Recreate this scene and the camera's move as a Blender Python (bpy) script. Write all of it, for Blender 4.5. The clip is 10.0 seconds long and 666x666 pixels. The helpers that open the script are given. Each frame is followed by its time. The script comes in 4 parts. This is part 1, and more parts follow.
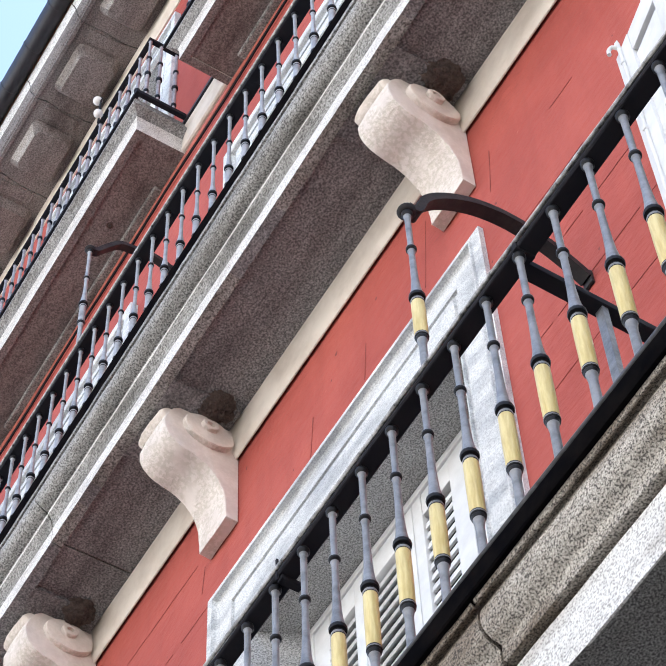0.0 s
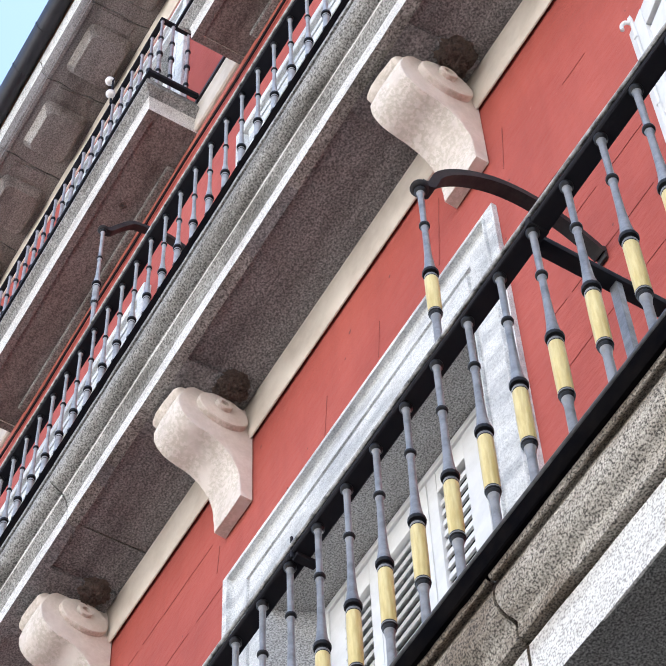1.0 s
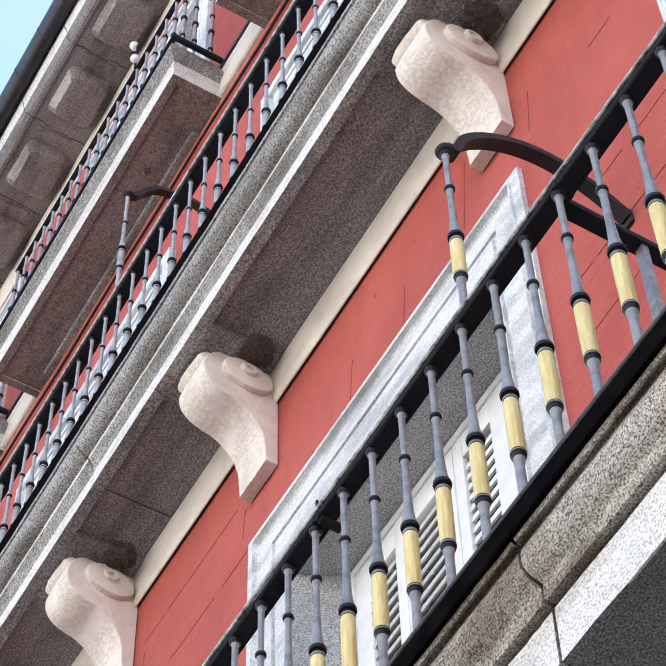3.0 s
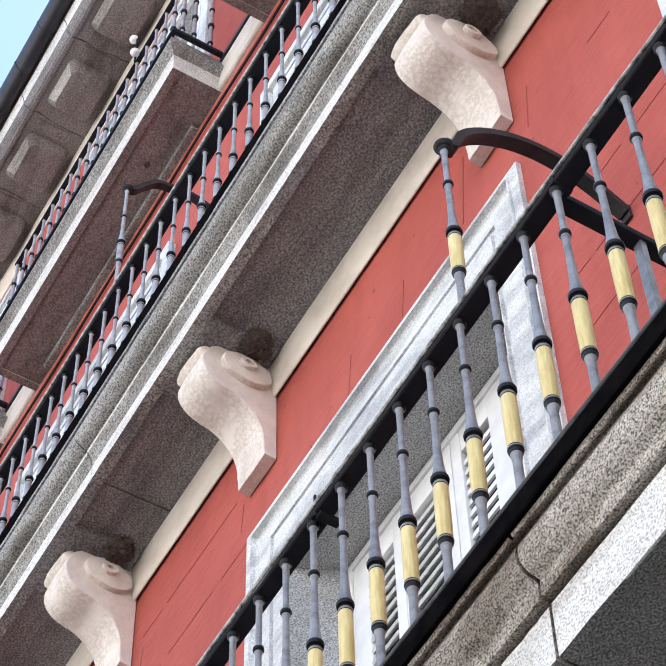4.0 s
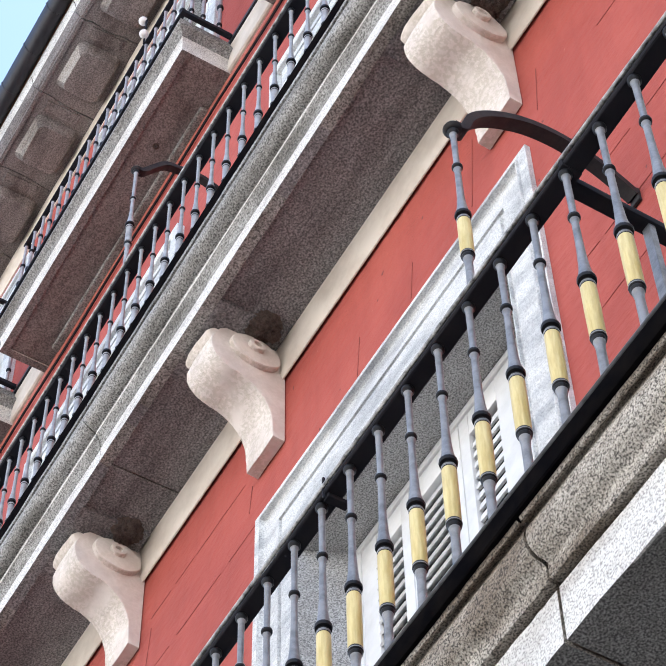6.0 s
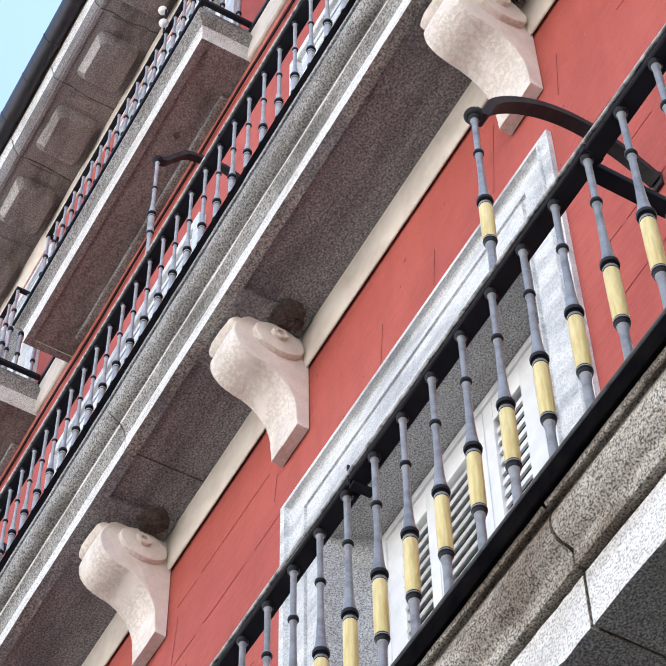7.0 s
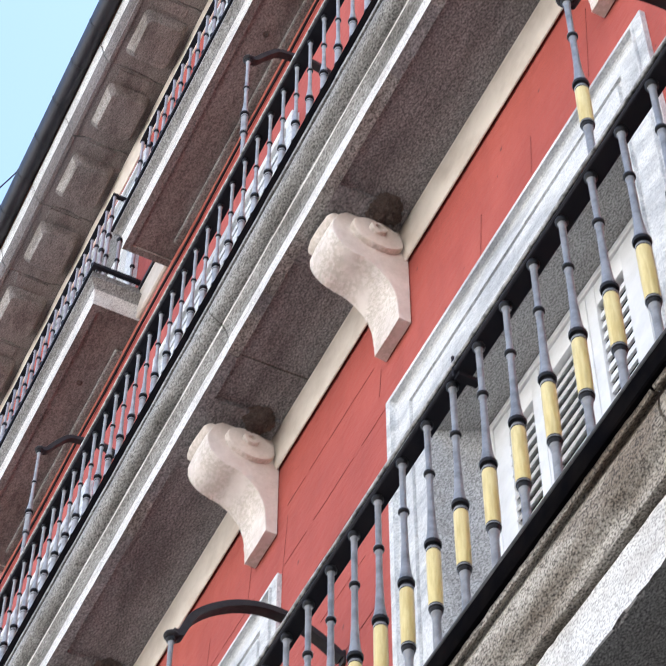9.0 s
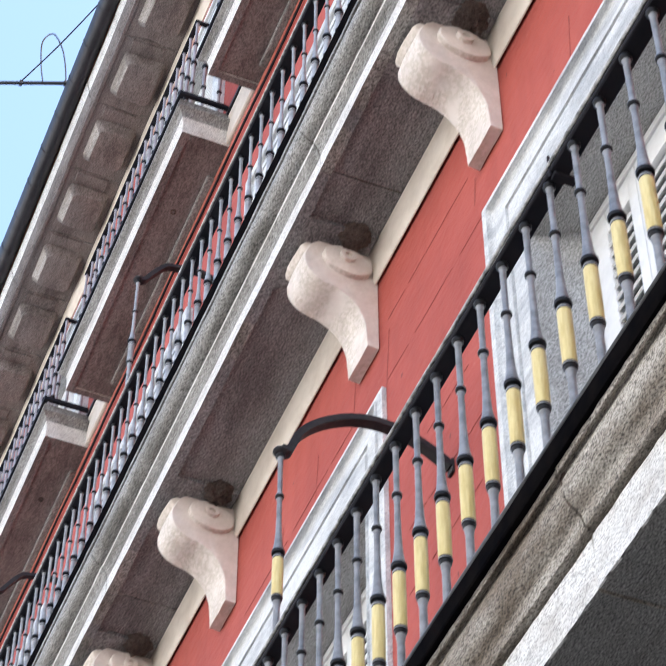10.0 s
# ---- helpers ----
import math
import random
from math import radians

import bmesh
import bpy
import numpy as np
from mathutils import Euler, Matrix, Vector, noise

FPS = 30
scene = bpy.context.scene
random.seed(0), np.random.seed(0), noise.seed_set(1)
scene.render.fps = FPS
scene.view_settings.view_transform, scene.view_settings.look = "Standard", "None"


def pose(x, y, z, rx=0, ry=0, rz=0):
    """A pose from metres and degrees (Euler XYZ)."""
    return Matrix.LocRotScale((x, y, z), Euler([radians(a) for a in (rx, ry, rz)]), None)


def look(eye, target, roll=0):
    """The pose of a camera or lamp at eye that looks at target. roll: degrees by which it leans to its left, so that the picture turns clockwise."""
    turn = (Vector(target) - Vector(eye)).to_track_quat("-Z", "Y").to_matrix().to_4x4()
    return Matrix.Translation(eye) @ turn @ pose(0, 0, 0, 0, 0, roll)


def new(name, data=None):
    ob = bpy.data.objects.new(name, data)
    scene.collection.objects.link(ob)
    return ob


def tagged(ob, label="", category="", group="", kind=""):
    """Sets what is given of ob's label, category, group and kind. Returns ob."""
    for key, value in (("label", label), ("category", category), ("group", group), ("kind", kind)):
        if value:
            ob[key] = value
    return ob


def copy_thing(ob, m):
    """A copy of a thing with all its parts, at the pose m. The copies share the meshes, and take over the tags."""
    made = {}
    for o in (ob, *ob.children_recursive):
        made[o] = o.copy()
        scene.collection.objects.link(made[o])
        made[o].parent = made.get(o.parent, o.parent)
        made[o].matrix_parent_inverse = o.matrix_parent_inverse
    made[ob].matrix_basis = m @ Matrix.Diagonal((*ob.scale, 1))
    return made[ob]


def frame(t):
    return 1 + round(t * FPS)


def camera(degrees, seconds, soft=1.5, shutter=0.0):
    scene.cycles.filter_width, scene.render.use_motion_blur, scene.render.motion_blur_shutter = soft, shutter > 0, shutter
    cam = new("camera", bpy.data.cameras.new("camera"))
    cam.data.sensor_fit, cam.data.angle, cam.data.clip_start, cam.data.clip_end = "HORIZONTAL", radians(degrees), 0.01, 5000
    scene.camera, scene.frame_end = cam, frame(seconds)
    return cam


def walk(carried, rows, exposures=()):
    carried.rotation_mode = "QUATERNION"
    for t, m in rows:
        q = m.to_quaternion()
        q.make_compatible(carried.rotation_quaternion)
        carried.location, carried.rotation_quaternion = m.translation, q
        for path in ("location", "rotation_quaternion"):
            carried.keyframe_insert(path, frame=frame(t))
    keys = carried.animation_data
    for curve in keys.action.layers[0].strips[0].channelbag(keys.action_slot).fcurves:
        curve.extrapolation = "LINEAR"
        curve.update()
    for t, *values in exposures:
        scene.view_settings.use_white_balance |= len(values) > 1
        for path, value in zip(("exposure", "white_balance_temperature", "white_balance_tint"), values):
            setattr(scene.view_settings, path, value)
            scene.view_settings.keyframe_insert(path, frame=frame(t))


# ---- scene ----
cam = camera(16.87, 10.0, soft=1.25, shutter=0.3)
ROWS = [
    (0, -2.6381, 2.6217, 1.6000, 148.6307, 1.7128, -121.1203),
    (0.5, -2.6328, 2.6173, 1.6004, 148.4298, 1.6501, -120.9351),
    (1, -2.6260, 2.6135, 1.6037, 148.1558, 1.5731, -120.6754),
    (1.5, -2.6265, 2.6146, 1.6036, 147.8521, 1.4418, -120.4751),
    (2, -2.6202, 2.6133, 1.6049, 147.6166, 1.2934, -120.3449),
    (2.5, -2.6169, 2.6097, 1.6063, 147.4243, 1.1458, -120.2807),
    (4, -2.6285, 2.6087, 1.6035, 147.1145, 1.0131, -120.3526),
    (4.5, -2.6301, 2.6096, 1.6034, 147.0226, 0.9355, -120.4654),
    (5, -2.6318, 2.6075, 1.6033, 146.8958, 0.8753, -120.5087),
    (6.5, -2.6328, 2.6148, 1.5990, 146.4963, 0.7034, -120.0374),
    (7, -2.6342, 2.6148, 1.6001, 146.3249, 0.6300, -119.4933),
    (7.5, -2.6378, 2.6176, 1.6026, 146.1176, 0.4661, -118.9389),
    (8, -2.6398, 2.6219, 1.6006, 145.7193, 0.2572, -118.2607),
    (8.5, -2.6304, 2.6207, 1.6038, 145.0379, 0.0289, -117.4512),
    (9, -2.6144, 2.6118, 1.6102, 143.7141, -0.1188, -116.1721),
    (9.5, -2.6039, 2.6121, 1.5983, 141.6892, -0.2447, -114.4967),
    (10, -2.5800, 2.6128, 1.5824, 139.2277, -0.1022, -112.3471),
]
walk(cam, [(t, pose(x, y, z, rx, ry, rz)) for t, x, y, z, rx, ry, rz in ROWS],
     [(0.0, 2.01, 6450, 9), (10.0, 2.03, 6450, 9)])

# ---- light: bright day, the facade stands in its own shade before a sunlit square ----
world = bpy.data.worlds.new("sky")
scene.world = world
world.use_nodes = True
wn = world.node_tree.nodes
sky = wn.new("ShaderNodeTexSky")
sky.sky_type, sky.sun_disc = "NISHITA", False
sky.sun_elevation, sky.sun_rotation = radians(50), radians(225)
sky.air_density, sky.dust_density, sky.ozone_density = 1.0, 1.6, 1.0
wn["Background"].inputs["Strength"].default_value = 0.15
world.node_tree.links.new(sky.outputs["Color"], wn["Background"].inputs["Color"])
sun_data = bpy.data.lights.new("sun", "SUN")
sun_data.energy, sun_data.angle, sun_data.color = 4.0, radians(0.6), (1.0, 0.95, 0.88)
sun = new("sun", sun_data)
sun.matrix_world = look((-9.09, -9.09, 15.32), (0, 0, 0))


# ---- materials ----
def material(name, colour, rough=0.7, metal=0.0):
    m = bpy.data.materials.new(name)
    m.use_nodes = True
    b = m.node_tree.nodes["Principled BSDF"]
    b.inputs["Base Color"].default_value = (*colour, 1)
    b.inputs["Roughness"].default_value, b.inputs["Metallic"].default_value = rough, metal
    return m, m.node_tree, b


def node(tree, kind, **inputs):
    n = tree.nodes.new(kind)
    for key, value in inputs.items():
        n.inputs[key].default_value = value
    return n


def coords(tree, stretch=(1, 1, 1)):
    g = tree.nodes.new("ShaderNodeNewGeometry")
    m = tree.nodes.new("ShaderNodeMapping")
    m.inputs["Scale"].default_value = stretch
    tree.links.new(g.outputs["Position"], m.inputs["Vector"])
    return m.outputs["Vector"]


def noise_of(tree, vec, scale, detail=4.0, rough=0.55):
    n = node(tree, "ShaderNodeTexNoise", Scale=scale, Detail=detail, Roughness=rough)
    tree.links.new(vec, n.inputs["Vector"])
    return n.outputs["Fac"]


def ramp(tree, fac, stops):
    r = tree.nodes.new("ShaderNodeValToRGB")
    e = r.color_ramp.elements
    while len(e) < len(stops):
        e.new(0.5)
    for el, (p, c) in zip(e, stops):
        el.position, el.color = p, (*c, 1)
    tree.links.new(fac, r.inputs["Fac"])
    return r.outputs["Color"]


def mix(tree, a, b, fac, mode="MIX"):
    n = tree.nodes.new("ShaderNodeMix")
    n.data_type, n.blend_type = "RGBA", mode
    for sock, v in ((n.inputs[6], a), (n.inputs[7], b), (n.inputs[0], fac)):
        if isinstance(v, (float, int)):
            sock.default_value = v
        elif isinstance(v, tuple):
            sock.default_value = (*v, 1)
        else:
            tree.links.new(v, sock)
    return n.outputs[2]


def bump(tree, bsdf, height, strength, distance, before=None):
    n = node(tree, "ShaderNodeBump", Strength=strength, Distance=distance)
    tree.links.new(height, n.inputs["Height"])
    if before:
        tree.links.new(before, n.inputs["Normal"])
    tree.links.new(n.outputs["Normal"], bsdf.inputs["Normal"])
    return n.outputs["Normal"]


def granite(name, light, mid, dark, grain=230.0, stain=0.35, grime=(0.62, 0.58, 0.54), low=0.3, high=0.52):
    m, t, b = material(name, mid, 0.75)
    v = coords(t)
    g = noise_of(t, v, grain, 2.0, 0.6)
    c = ramp(t, g, [(0.40, dark), (0.48, mid), (0.54, mid), (0.62, light)])
    big = noise_of(t, coords(t, (0.45, 1.7, 1.7)), 4.0, 7.0, 0.66)
    c = mix(t, c, ramp(t, big, [(low, grime), (high, (0.95, 0.94, 0.92)), (high + 0.18, (1.0, 1.0, 1.0))]), stain, "MULTIPLY")
    fine = noise_of(t, v, 26.0, 5.0, 0.6)
    c = mix(t, c, ramp(t, fine, [(0.34, (0.72, 0.7, 0.68)), (0.5, (1, 1, 1))]), 0.4, "MULTIPLY")
    t.links.new(c, b.inputs["Base Color"])
    n1 = bump(t, b, g, 0.28, 0.003)
    bump(t, b, fine, 0.35, 0.006, n1)
    return m


GRANITE = granite("granite", (0.50, 0.50, 0.502), (0.345, 0.346, 0.348), (0.16, 0.16, 0.162), 150.0, 0.75)
GRANITE_TORUS = granite("granite_stained", (0.68, 0.65, 0.60), (0.44, 0.41, 0.37), (0.09, 0.082, 0.075), 190.0, 1.0, (0.40, 0.345, 0.295), 0.40, 0.58)
# Kept dark so the hollow above the band looks shaded.
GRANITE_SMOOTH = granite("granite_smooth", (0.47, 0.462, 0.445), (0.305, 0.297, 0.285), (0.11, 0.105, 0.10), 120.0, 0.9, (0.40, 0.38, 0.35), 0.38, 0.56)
# Paler granite as if lit, for the upright lower band of upper slabs.
GRANITE_LIT_BAND = granite("granite_lit_band", (0.76, 0.735, 0.69), (0.65, 0.62, 0.575), (0.42, 0.395, 0.365), 120.0, 0.8)
# Weathered tone; its darkness also paints shade in the upper slabs' hollow.
GRANITE_FAR = granite("granite_weathered_shaded", (0.40, 0.385, 0.37), (0.27, 0.258, 0.245), (0.14, 0.132, 0.128), 95.0, 0.9, (0.40, 0.36, 0.33), 0.34, 0.55)
# Lit copy of the granite for upright bands, fillets and the cornice nose.
GRANITE_LIT = granite("granite_lit", (0.84, 0.84, 0.835), (0.74, 0.74, 0.735), (0.36, 0.355, 0.355), 165.0, 0.7, (0.62, 0.58, 0.54), 0.36, 0.52)
SURROUND_STONE = granite("surround_stone", (0.76, 0.77, 0.77), (0.68, 0.69, 0.695), (0.50, 0.51, 0.52), 150.0, 0.9, (0.52, 0.53, 0.55), 0.36, 0.55)
# Shaded copy of the slab granite, for the panelled underside and its bands.
GRANITE_SOFFIT_SHADED = granite("granite_soffit_shaded", (0.355, 0.346, 0.352), (0.220, 0.214, 0.220), (0.108, 0.105, 0.109), 112.0, 0.8, (0.46, 0.43, 0.43), 0.36, 0.56)
# Shaded copy of the slab granite, for the first floor underside.
GRANITE_UNDER_SHADED = granite("granite_underside_shaded", (0.31, 0.306, 0.30), (0.175, 0.172, 0.17), (0.06, 0.058, 0.058), 180.0, 0.7)
# Lighter granite painting the light on the blocks' outward faces.
BLOCK_EDGE_LIT = granite("granite_block_edge_lit", (0.50, 0.465, 0.44), (0.38, 0.35, 0.33), (0.22, 0.20, 0.19), 95.0, 0.9, (0.45, 0.41, 0.38), 0.38, 0.56)
# Brown granite darkened as shade, for undersides of upper slabs and cornice.
SOFFIT_BROWN_SHADED = granite("granite_brown_shaded", (0.28, 0.25, 0.24), (0.20, 0.175, 0.168), (0.12, 0.102, 0.099), 92.0, 0.95, (0.45, 0.41, 0.39), 0.33, 0.54)


def stucco():
    m, t, b = material("red_stucco", (0.5, 0.12, 0.09), 0.85)
    v = coords(t)
    big = noise_of(t, v, 1.3, 6.0, 0.6)
    c = ramp(t, big, [(0.3, (0.31, 0.053, 0.039)), (0.5, (0.38, 0.070, 0.051)), (0.72, (0.45, 0.096, 0.070))])
    streak = noise_of(t, coords(t, (7, 7, 0.9)), 1.6, 5.0, 0.6)
    c = mix(t, c, ramp(t, streak, [(0.3, (0.8, 0.76, 0.75)), (0.55, (1, 1, 1))]), 0.5, "MULTIPLY")
    spots = noise_of(t, v, 38.0, 2.0, 0.5)
    c = mix(t, c, (0.55, 0.20, 0.15), ramp(t, spots, [(0.72, (0, 0, 0)), (0.78, (0.5, 0.5, 0.5))]))
    pits = noise_of(t, coords(t, (1.0, 1.0, 0.5)), 26.0, 1.0, 0.4)
    c = mix(t, c, (0.13, 0.035, 0.03), ramp(t, pits, [(0.765, (0, 0, 0)), (0.785, (0.8, 0.8, 0.8))]))
    t.links.new(c, b.inputs["Base Color"])
    trowel = noise_of(t, coords(t, (1.0, 1.0, 2.2)), 9.0, 6.0, 0.6)
    n1 = bump(t, b, trowel, 0.75, 0.016)
    bump(t, b, noise_of(t, v, 45.0, 4.0, 0.6), 0.14, 0.004, n1)
    return m


def plain(name, a, c2, rough=0.6, scale=8.0, relief=0.15, metal=0.0, fine=90.0, depth=0.003, shine=0.5, stretch=(1, 1, 1)):
    m, t, b = material(name, a, rough, metal)
    b.inputs["Specular IOR Level"].default_value = shine
    v = coords(t, stretch)
    f = noise_of(t, v, scale, 6.0, 0.62)
    t.links.new(ramp(t, f, [(0.32, c2), (0.6, a)]), b.inputs["Base Color"])
    n1 = bump(t, b, noise_of(t, v, fine, 4.0, 0.6), relief, depth)
    bump(t, b, f, relief, depth * 2, n1)
    return m


RED = stucco()
CREAM = plain("cream_plaster", (0.73, 0.65, 0.56), (0.58, 0.50, 0.42), 0.7, 5.0)
SALMON = plain("salmon_paint", (0.42, 0.115, 0.08), (0.34, 0.08, 0.06), 0.75, 6.0)


def corbel_stone():
    m, t, b = material("pink_white_stone", (0.66, 0.59, 0.565), 0.85)
    v = coords(t)
    f = noise_of(t, v, 9.0, 5.0, 0.6)
    c = ramp(t, f, [(0.3, (0.61, 0.532, 0.485)), (0.62, (0.745, 0.668, 0.612))])
    worn = ramp(t, noise_of(t, v, 7.0, 2.0, 0.5), [(0.30, (0, 0, 0)), (0.46, (1, 1, 1))])
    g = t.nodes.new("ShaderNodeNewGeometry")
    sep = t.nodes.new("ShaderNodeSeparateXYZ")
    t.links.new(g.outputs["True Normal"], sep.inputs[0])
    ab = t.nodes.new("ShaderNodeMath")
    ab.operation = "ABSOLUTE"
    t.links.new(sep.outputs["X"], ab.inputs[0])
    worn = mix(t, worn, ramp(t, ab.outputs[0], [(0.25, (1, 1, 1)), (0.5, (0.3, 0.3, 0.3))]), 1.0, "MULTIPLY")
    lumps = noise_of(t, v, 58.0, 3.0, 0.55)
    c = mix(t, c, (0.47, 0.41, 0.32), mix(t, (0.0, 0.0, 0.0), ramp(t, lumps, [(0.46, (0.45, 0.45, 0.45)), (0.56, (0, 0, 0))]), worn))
    t.links.new(c, b.inputs["Base Color"])
    h = mix(t, (0.5, 0.5, 0.5), lumps, worn)
    n1 = bump(t, b, h, 0.6, 0.013)
    bump(t, b, noise_of(t, v, 170.0, 3.0, 0.6), 0.25, 0.003, n1)
    return m


CORBEL = corbel_stone()
IRON = plain("black_iron", (0.017, 0.017, 0.022), (0.022, 0.021, 0.024), 0.7, 14.0, 0.25, 0.0, 120.0, shine=0.08)
# Near-black iron without shine, for the bottom rails.
IRON_BLACK = plain("flat_black_iron", (0.0035, 0.0035, 0.0045), (0.008, 0.007, 0.007), 0.95, 14.0, 0.25, 0.0, 120.0, shine=0.0)
ARCH_IRON = plain("weathered_iron", (0.019, 0.018, 0.021), (0.038, 0.034, 0.033), 0.6, 18.0, 0.3, 0.0, 120.0, shine=0.2)
RING_IRON = plain("ring_iron", (0.010, 0.010, 0.012), (0.014, 0.014, 0.016), 0.45, 20.0, 0.2, shine=0.15)
BALUSTER = plain("grey_iron_paint", (0.235, 0.238, 0.252), (0.115, 0.118, 0.126), 0.33, 22.0, 0.25, shine=0.5)
BALUSTER_B = plain("pale_grey_paint", (0.34, 0.335, 0.34), (0.20, 0.20, 0.205), 0.36, 22.0, 0.2)
# The pinkish tinge is a reflection, mixed into the grey paint.
BALUSTER_C = plain("grey_paint_pink_reflection", (0.34, 0.305, 0.315), (0.22, 0.195, 0.20), 0.4, 22.0, 0.2)
# Patchy wear plus the rounded edge's highlight, both painted in pale grey.
WORN_GLINT = plain("worn_iron_edge_glint", (0.50, 0.49, 0.48), (0.02, 0.02, 0.022), 0.45, 34.0, 0.5, 0.0)
IRON_EDGE = plain("dark_iron_edge", (0.05, 0.05, 0.058), (0.02, 0.02, 0.022), 0.4, 30.0, 0.3, shine=0.3)
YELLOW = plain("yellow_paint", (0.70, 0.58, 0.26), (0.55, 0.42, 0.15), 0.42, 90.0, 0.3, stretch=(1, 1, 0.12))
WHITE = plain("white_paint", (0.72, 0.72, 0.72), (0.62, 0.62, 0.61), 0.5, 9.0, 0.1)
MUD = plain("dried_mud", (0.205, 0.145, 0.122), (0.08, 0.06, 0.053), 0.95, 60.0, 1.0, fine=75.0, depth=0.025)
ZINC = plain("dark_zinc", (0.032, 0.030, 0.035), (0.018, 0.017, 0.020), 0.45, 6.0, 0.15, shine=0.3)
PLASTER = plain("pale_plaster", (0.76, 0.76, 0.75), (0.68, 0.68, 0.67), 0.85, 0.6)
PAVING = plain("stone_paving", (0.085, 0.083, 0.08), (0.06, 0.059, 0.058), 0.85, 1.2)
TILE = plain("clay_tile", (0.33, 0.16, 0.10), (0.22, 0.11, 0.07), 0.85, 4.0)
GLASS = plain("dark_glass", (0.03, 0.033, 0.036), (0.02, 0.022, 0.024), 0.08, 3.0, 0.02)
GLOBE = plain("milky_globe", (0.78, 0.72, 0.68), (0.70, 0.63, 0.6), 0.35, 12.0, 0.05)


# ---- mesh helpers ----
class Shape:
    """Vertices, faces and material slots of one mesh."""

    def __init__(self):
        self.v, self.f, self.s = [], [], []

    def add(self, verts, faces, slot=0):
        o = len(self.v)
        self.v += [tuple(p) for p in verts]
        self.f += [tuple(o + i for i in face) for face in faces]
        self.s += [slot] * len(faces)
        return self

    def mesh(self, name, mats, smooth=False, angle=35):
        me = bpy.data.meshes.new(name)
        me.from_pydata(self.v, [], self.f)
        for m in mats:
            me.materials.append(m)
        me.polygons.foreach_set("material_index", self.s)
        bm = bmesh.new()
        bm.from_mesh(me)
        bmesh.ops.recalc_face_normals(bm, faces=bm.faces)
        if smooth:
            for fc in bm.faces:
                fc.smooth = True
            for e in bm.edges:
                e.smooth = len(e.link_faces) == 2 and e.calc_face_angle(0) < radians(angle)
        bm.to_mesh(me)
        bm.free()
        return me


def box(sh, x0, x1, y0, y1, z0, z1, c=0.0, slot=0):
    """A box with edges chamfered by c."""
    if c <= 0:
        v = [(x, y, z) for x in (x0, x1) for y in (y0, y1) for z in (z0, z1)]
        return sh.add(v, [(0, 1, 3, 2), (4, 6, 7, 5), (0, 4, 5, 1), (2, 3, 7, 6), (0, 2, 6, 4), (1, 5, 7, 3)], slot)
    bm = bmesh.new()
    bmesh.ops.create_cube(bm, size=1)
    for p in bm.verts:
        p.co = ((x0 + x1) / 2 + p.co.x * (x1 - x0), (y0 + y1) / 2 + p.co.y * (y1 - y0), (z0 + z1) / 2 + p.co.z * (z1 - z0))
    bmesh.ops.bevel(bm, geom=bm.edges[:], offset=c, segments=2, affect="EDGES", profile=0.5)
    bm.verts.index_update()
    sh.add([p.co.copy() for p in bm.verts], [[p.index for p in fc.verts] for fc in bm.faces], slot)
    bm.free()
    return sh


def lathe(sh, profile, n=14, centre=(0, 0), slots=None):
    """Turns (radius, z) round the z axis; slots gives each ring's material slot."""
    cx, cy = centre
    v = [(cx + r * math.cos(2 * math.pi * k / n), cy + r * math.sin(2 * math.pi * k / n), z) for r, z in profile for k in range(n)]
    o = len(sh.v)
    for i in range(len(profile) - 1):
        fs = [(i * n + k, i * n + (k + 1) % n, (i + 1) * n + (k + 1) % n, (i + 1) * n + k) for k in range(n)]
        if i == 0:
            sh.add(v, fs, slots[i] if slots else 0)
        else:
            sh.f += [tuple(o + q for q in face) for face in fs]
            sh.s += [slots[i] if slots else 0] * n
    for ring, i in ((0, 0), (len(profile) - 1, len(profile) - 2)):
        sh.f.append(tuple(o + ring * n + k for k in range(n)))
        sh.s.append(slots[i] if slots else 0)
    return sh


def extrude_x(sh, outline, xs, slot=0, wobble=0.0, seed=0):
    """Carries a closed (y, z) outline along x through the stations xs."""
    n = len(outline)
    rnd = random.Random(seed)
    v = []
    for x in xs:
        for y, z in outline:
            v.append((x, y + rnd.uniform(-wobble, wobble), z + rnd.uniform(-wobble, wobble)))
    f = []
    for i in range(len(xs) - 1):
        f += [(i * n + k, i * n + (k + 1) % n, (i + 1) * n + (k + 1) % n, (i + 1) * n + k) for k in range(n)]
    f += [tuple(range(n)), tuple((len(xs) - 1) * n + k for k in range(n))]
    return sh.add(v, f, slot)


def sweep(sh, path, profile, axis, slot=0):
    """Carries an open or closed profile (u outward-left of the path, w along axis) along a flat path with mitred corners."""
    axis = Vector(axis)
    pts = [Vector(p) for p in path]
    n, v, f = len(profile), [], []
    for i, p in enumerate(pts):
        d0 = (p - pts[i - 1]).normalized() if i else None
        d1 = (pts[i + 1] - p).normalized() if i + 1 < len(pts) else None
        n0 = axis.cross(d0) if d0 else None
        n1 = axis.cross(d1) if d1 else None
        m = n0 if n1 is None else n1 if n0 is None else (n0 + n1) / (1 + n0.dot(n1))
        v += [p + m * u + axis * w for u, w in profile]
    for i in range(len(pts) - 1):
        f += [(i * n + k, i * n + (k + 1) % n, (i + 1) * n + (k + 1) % n, (i + 1) * n + k) for k in range(n)]
    f += [tuple(range(n)), tuple((len(pts) - 1) * n + k for k in range(n))]
    return sh.add(v, f, slot)


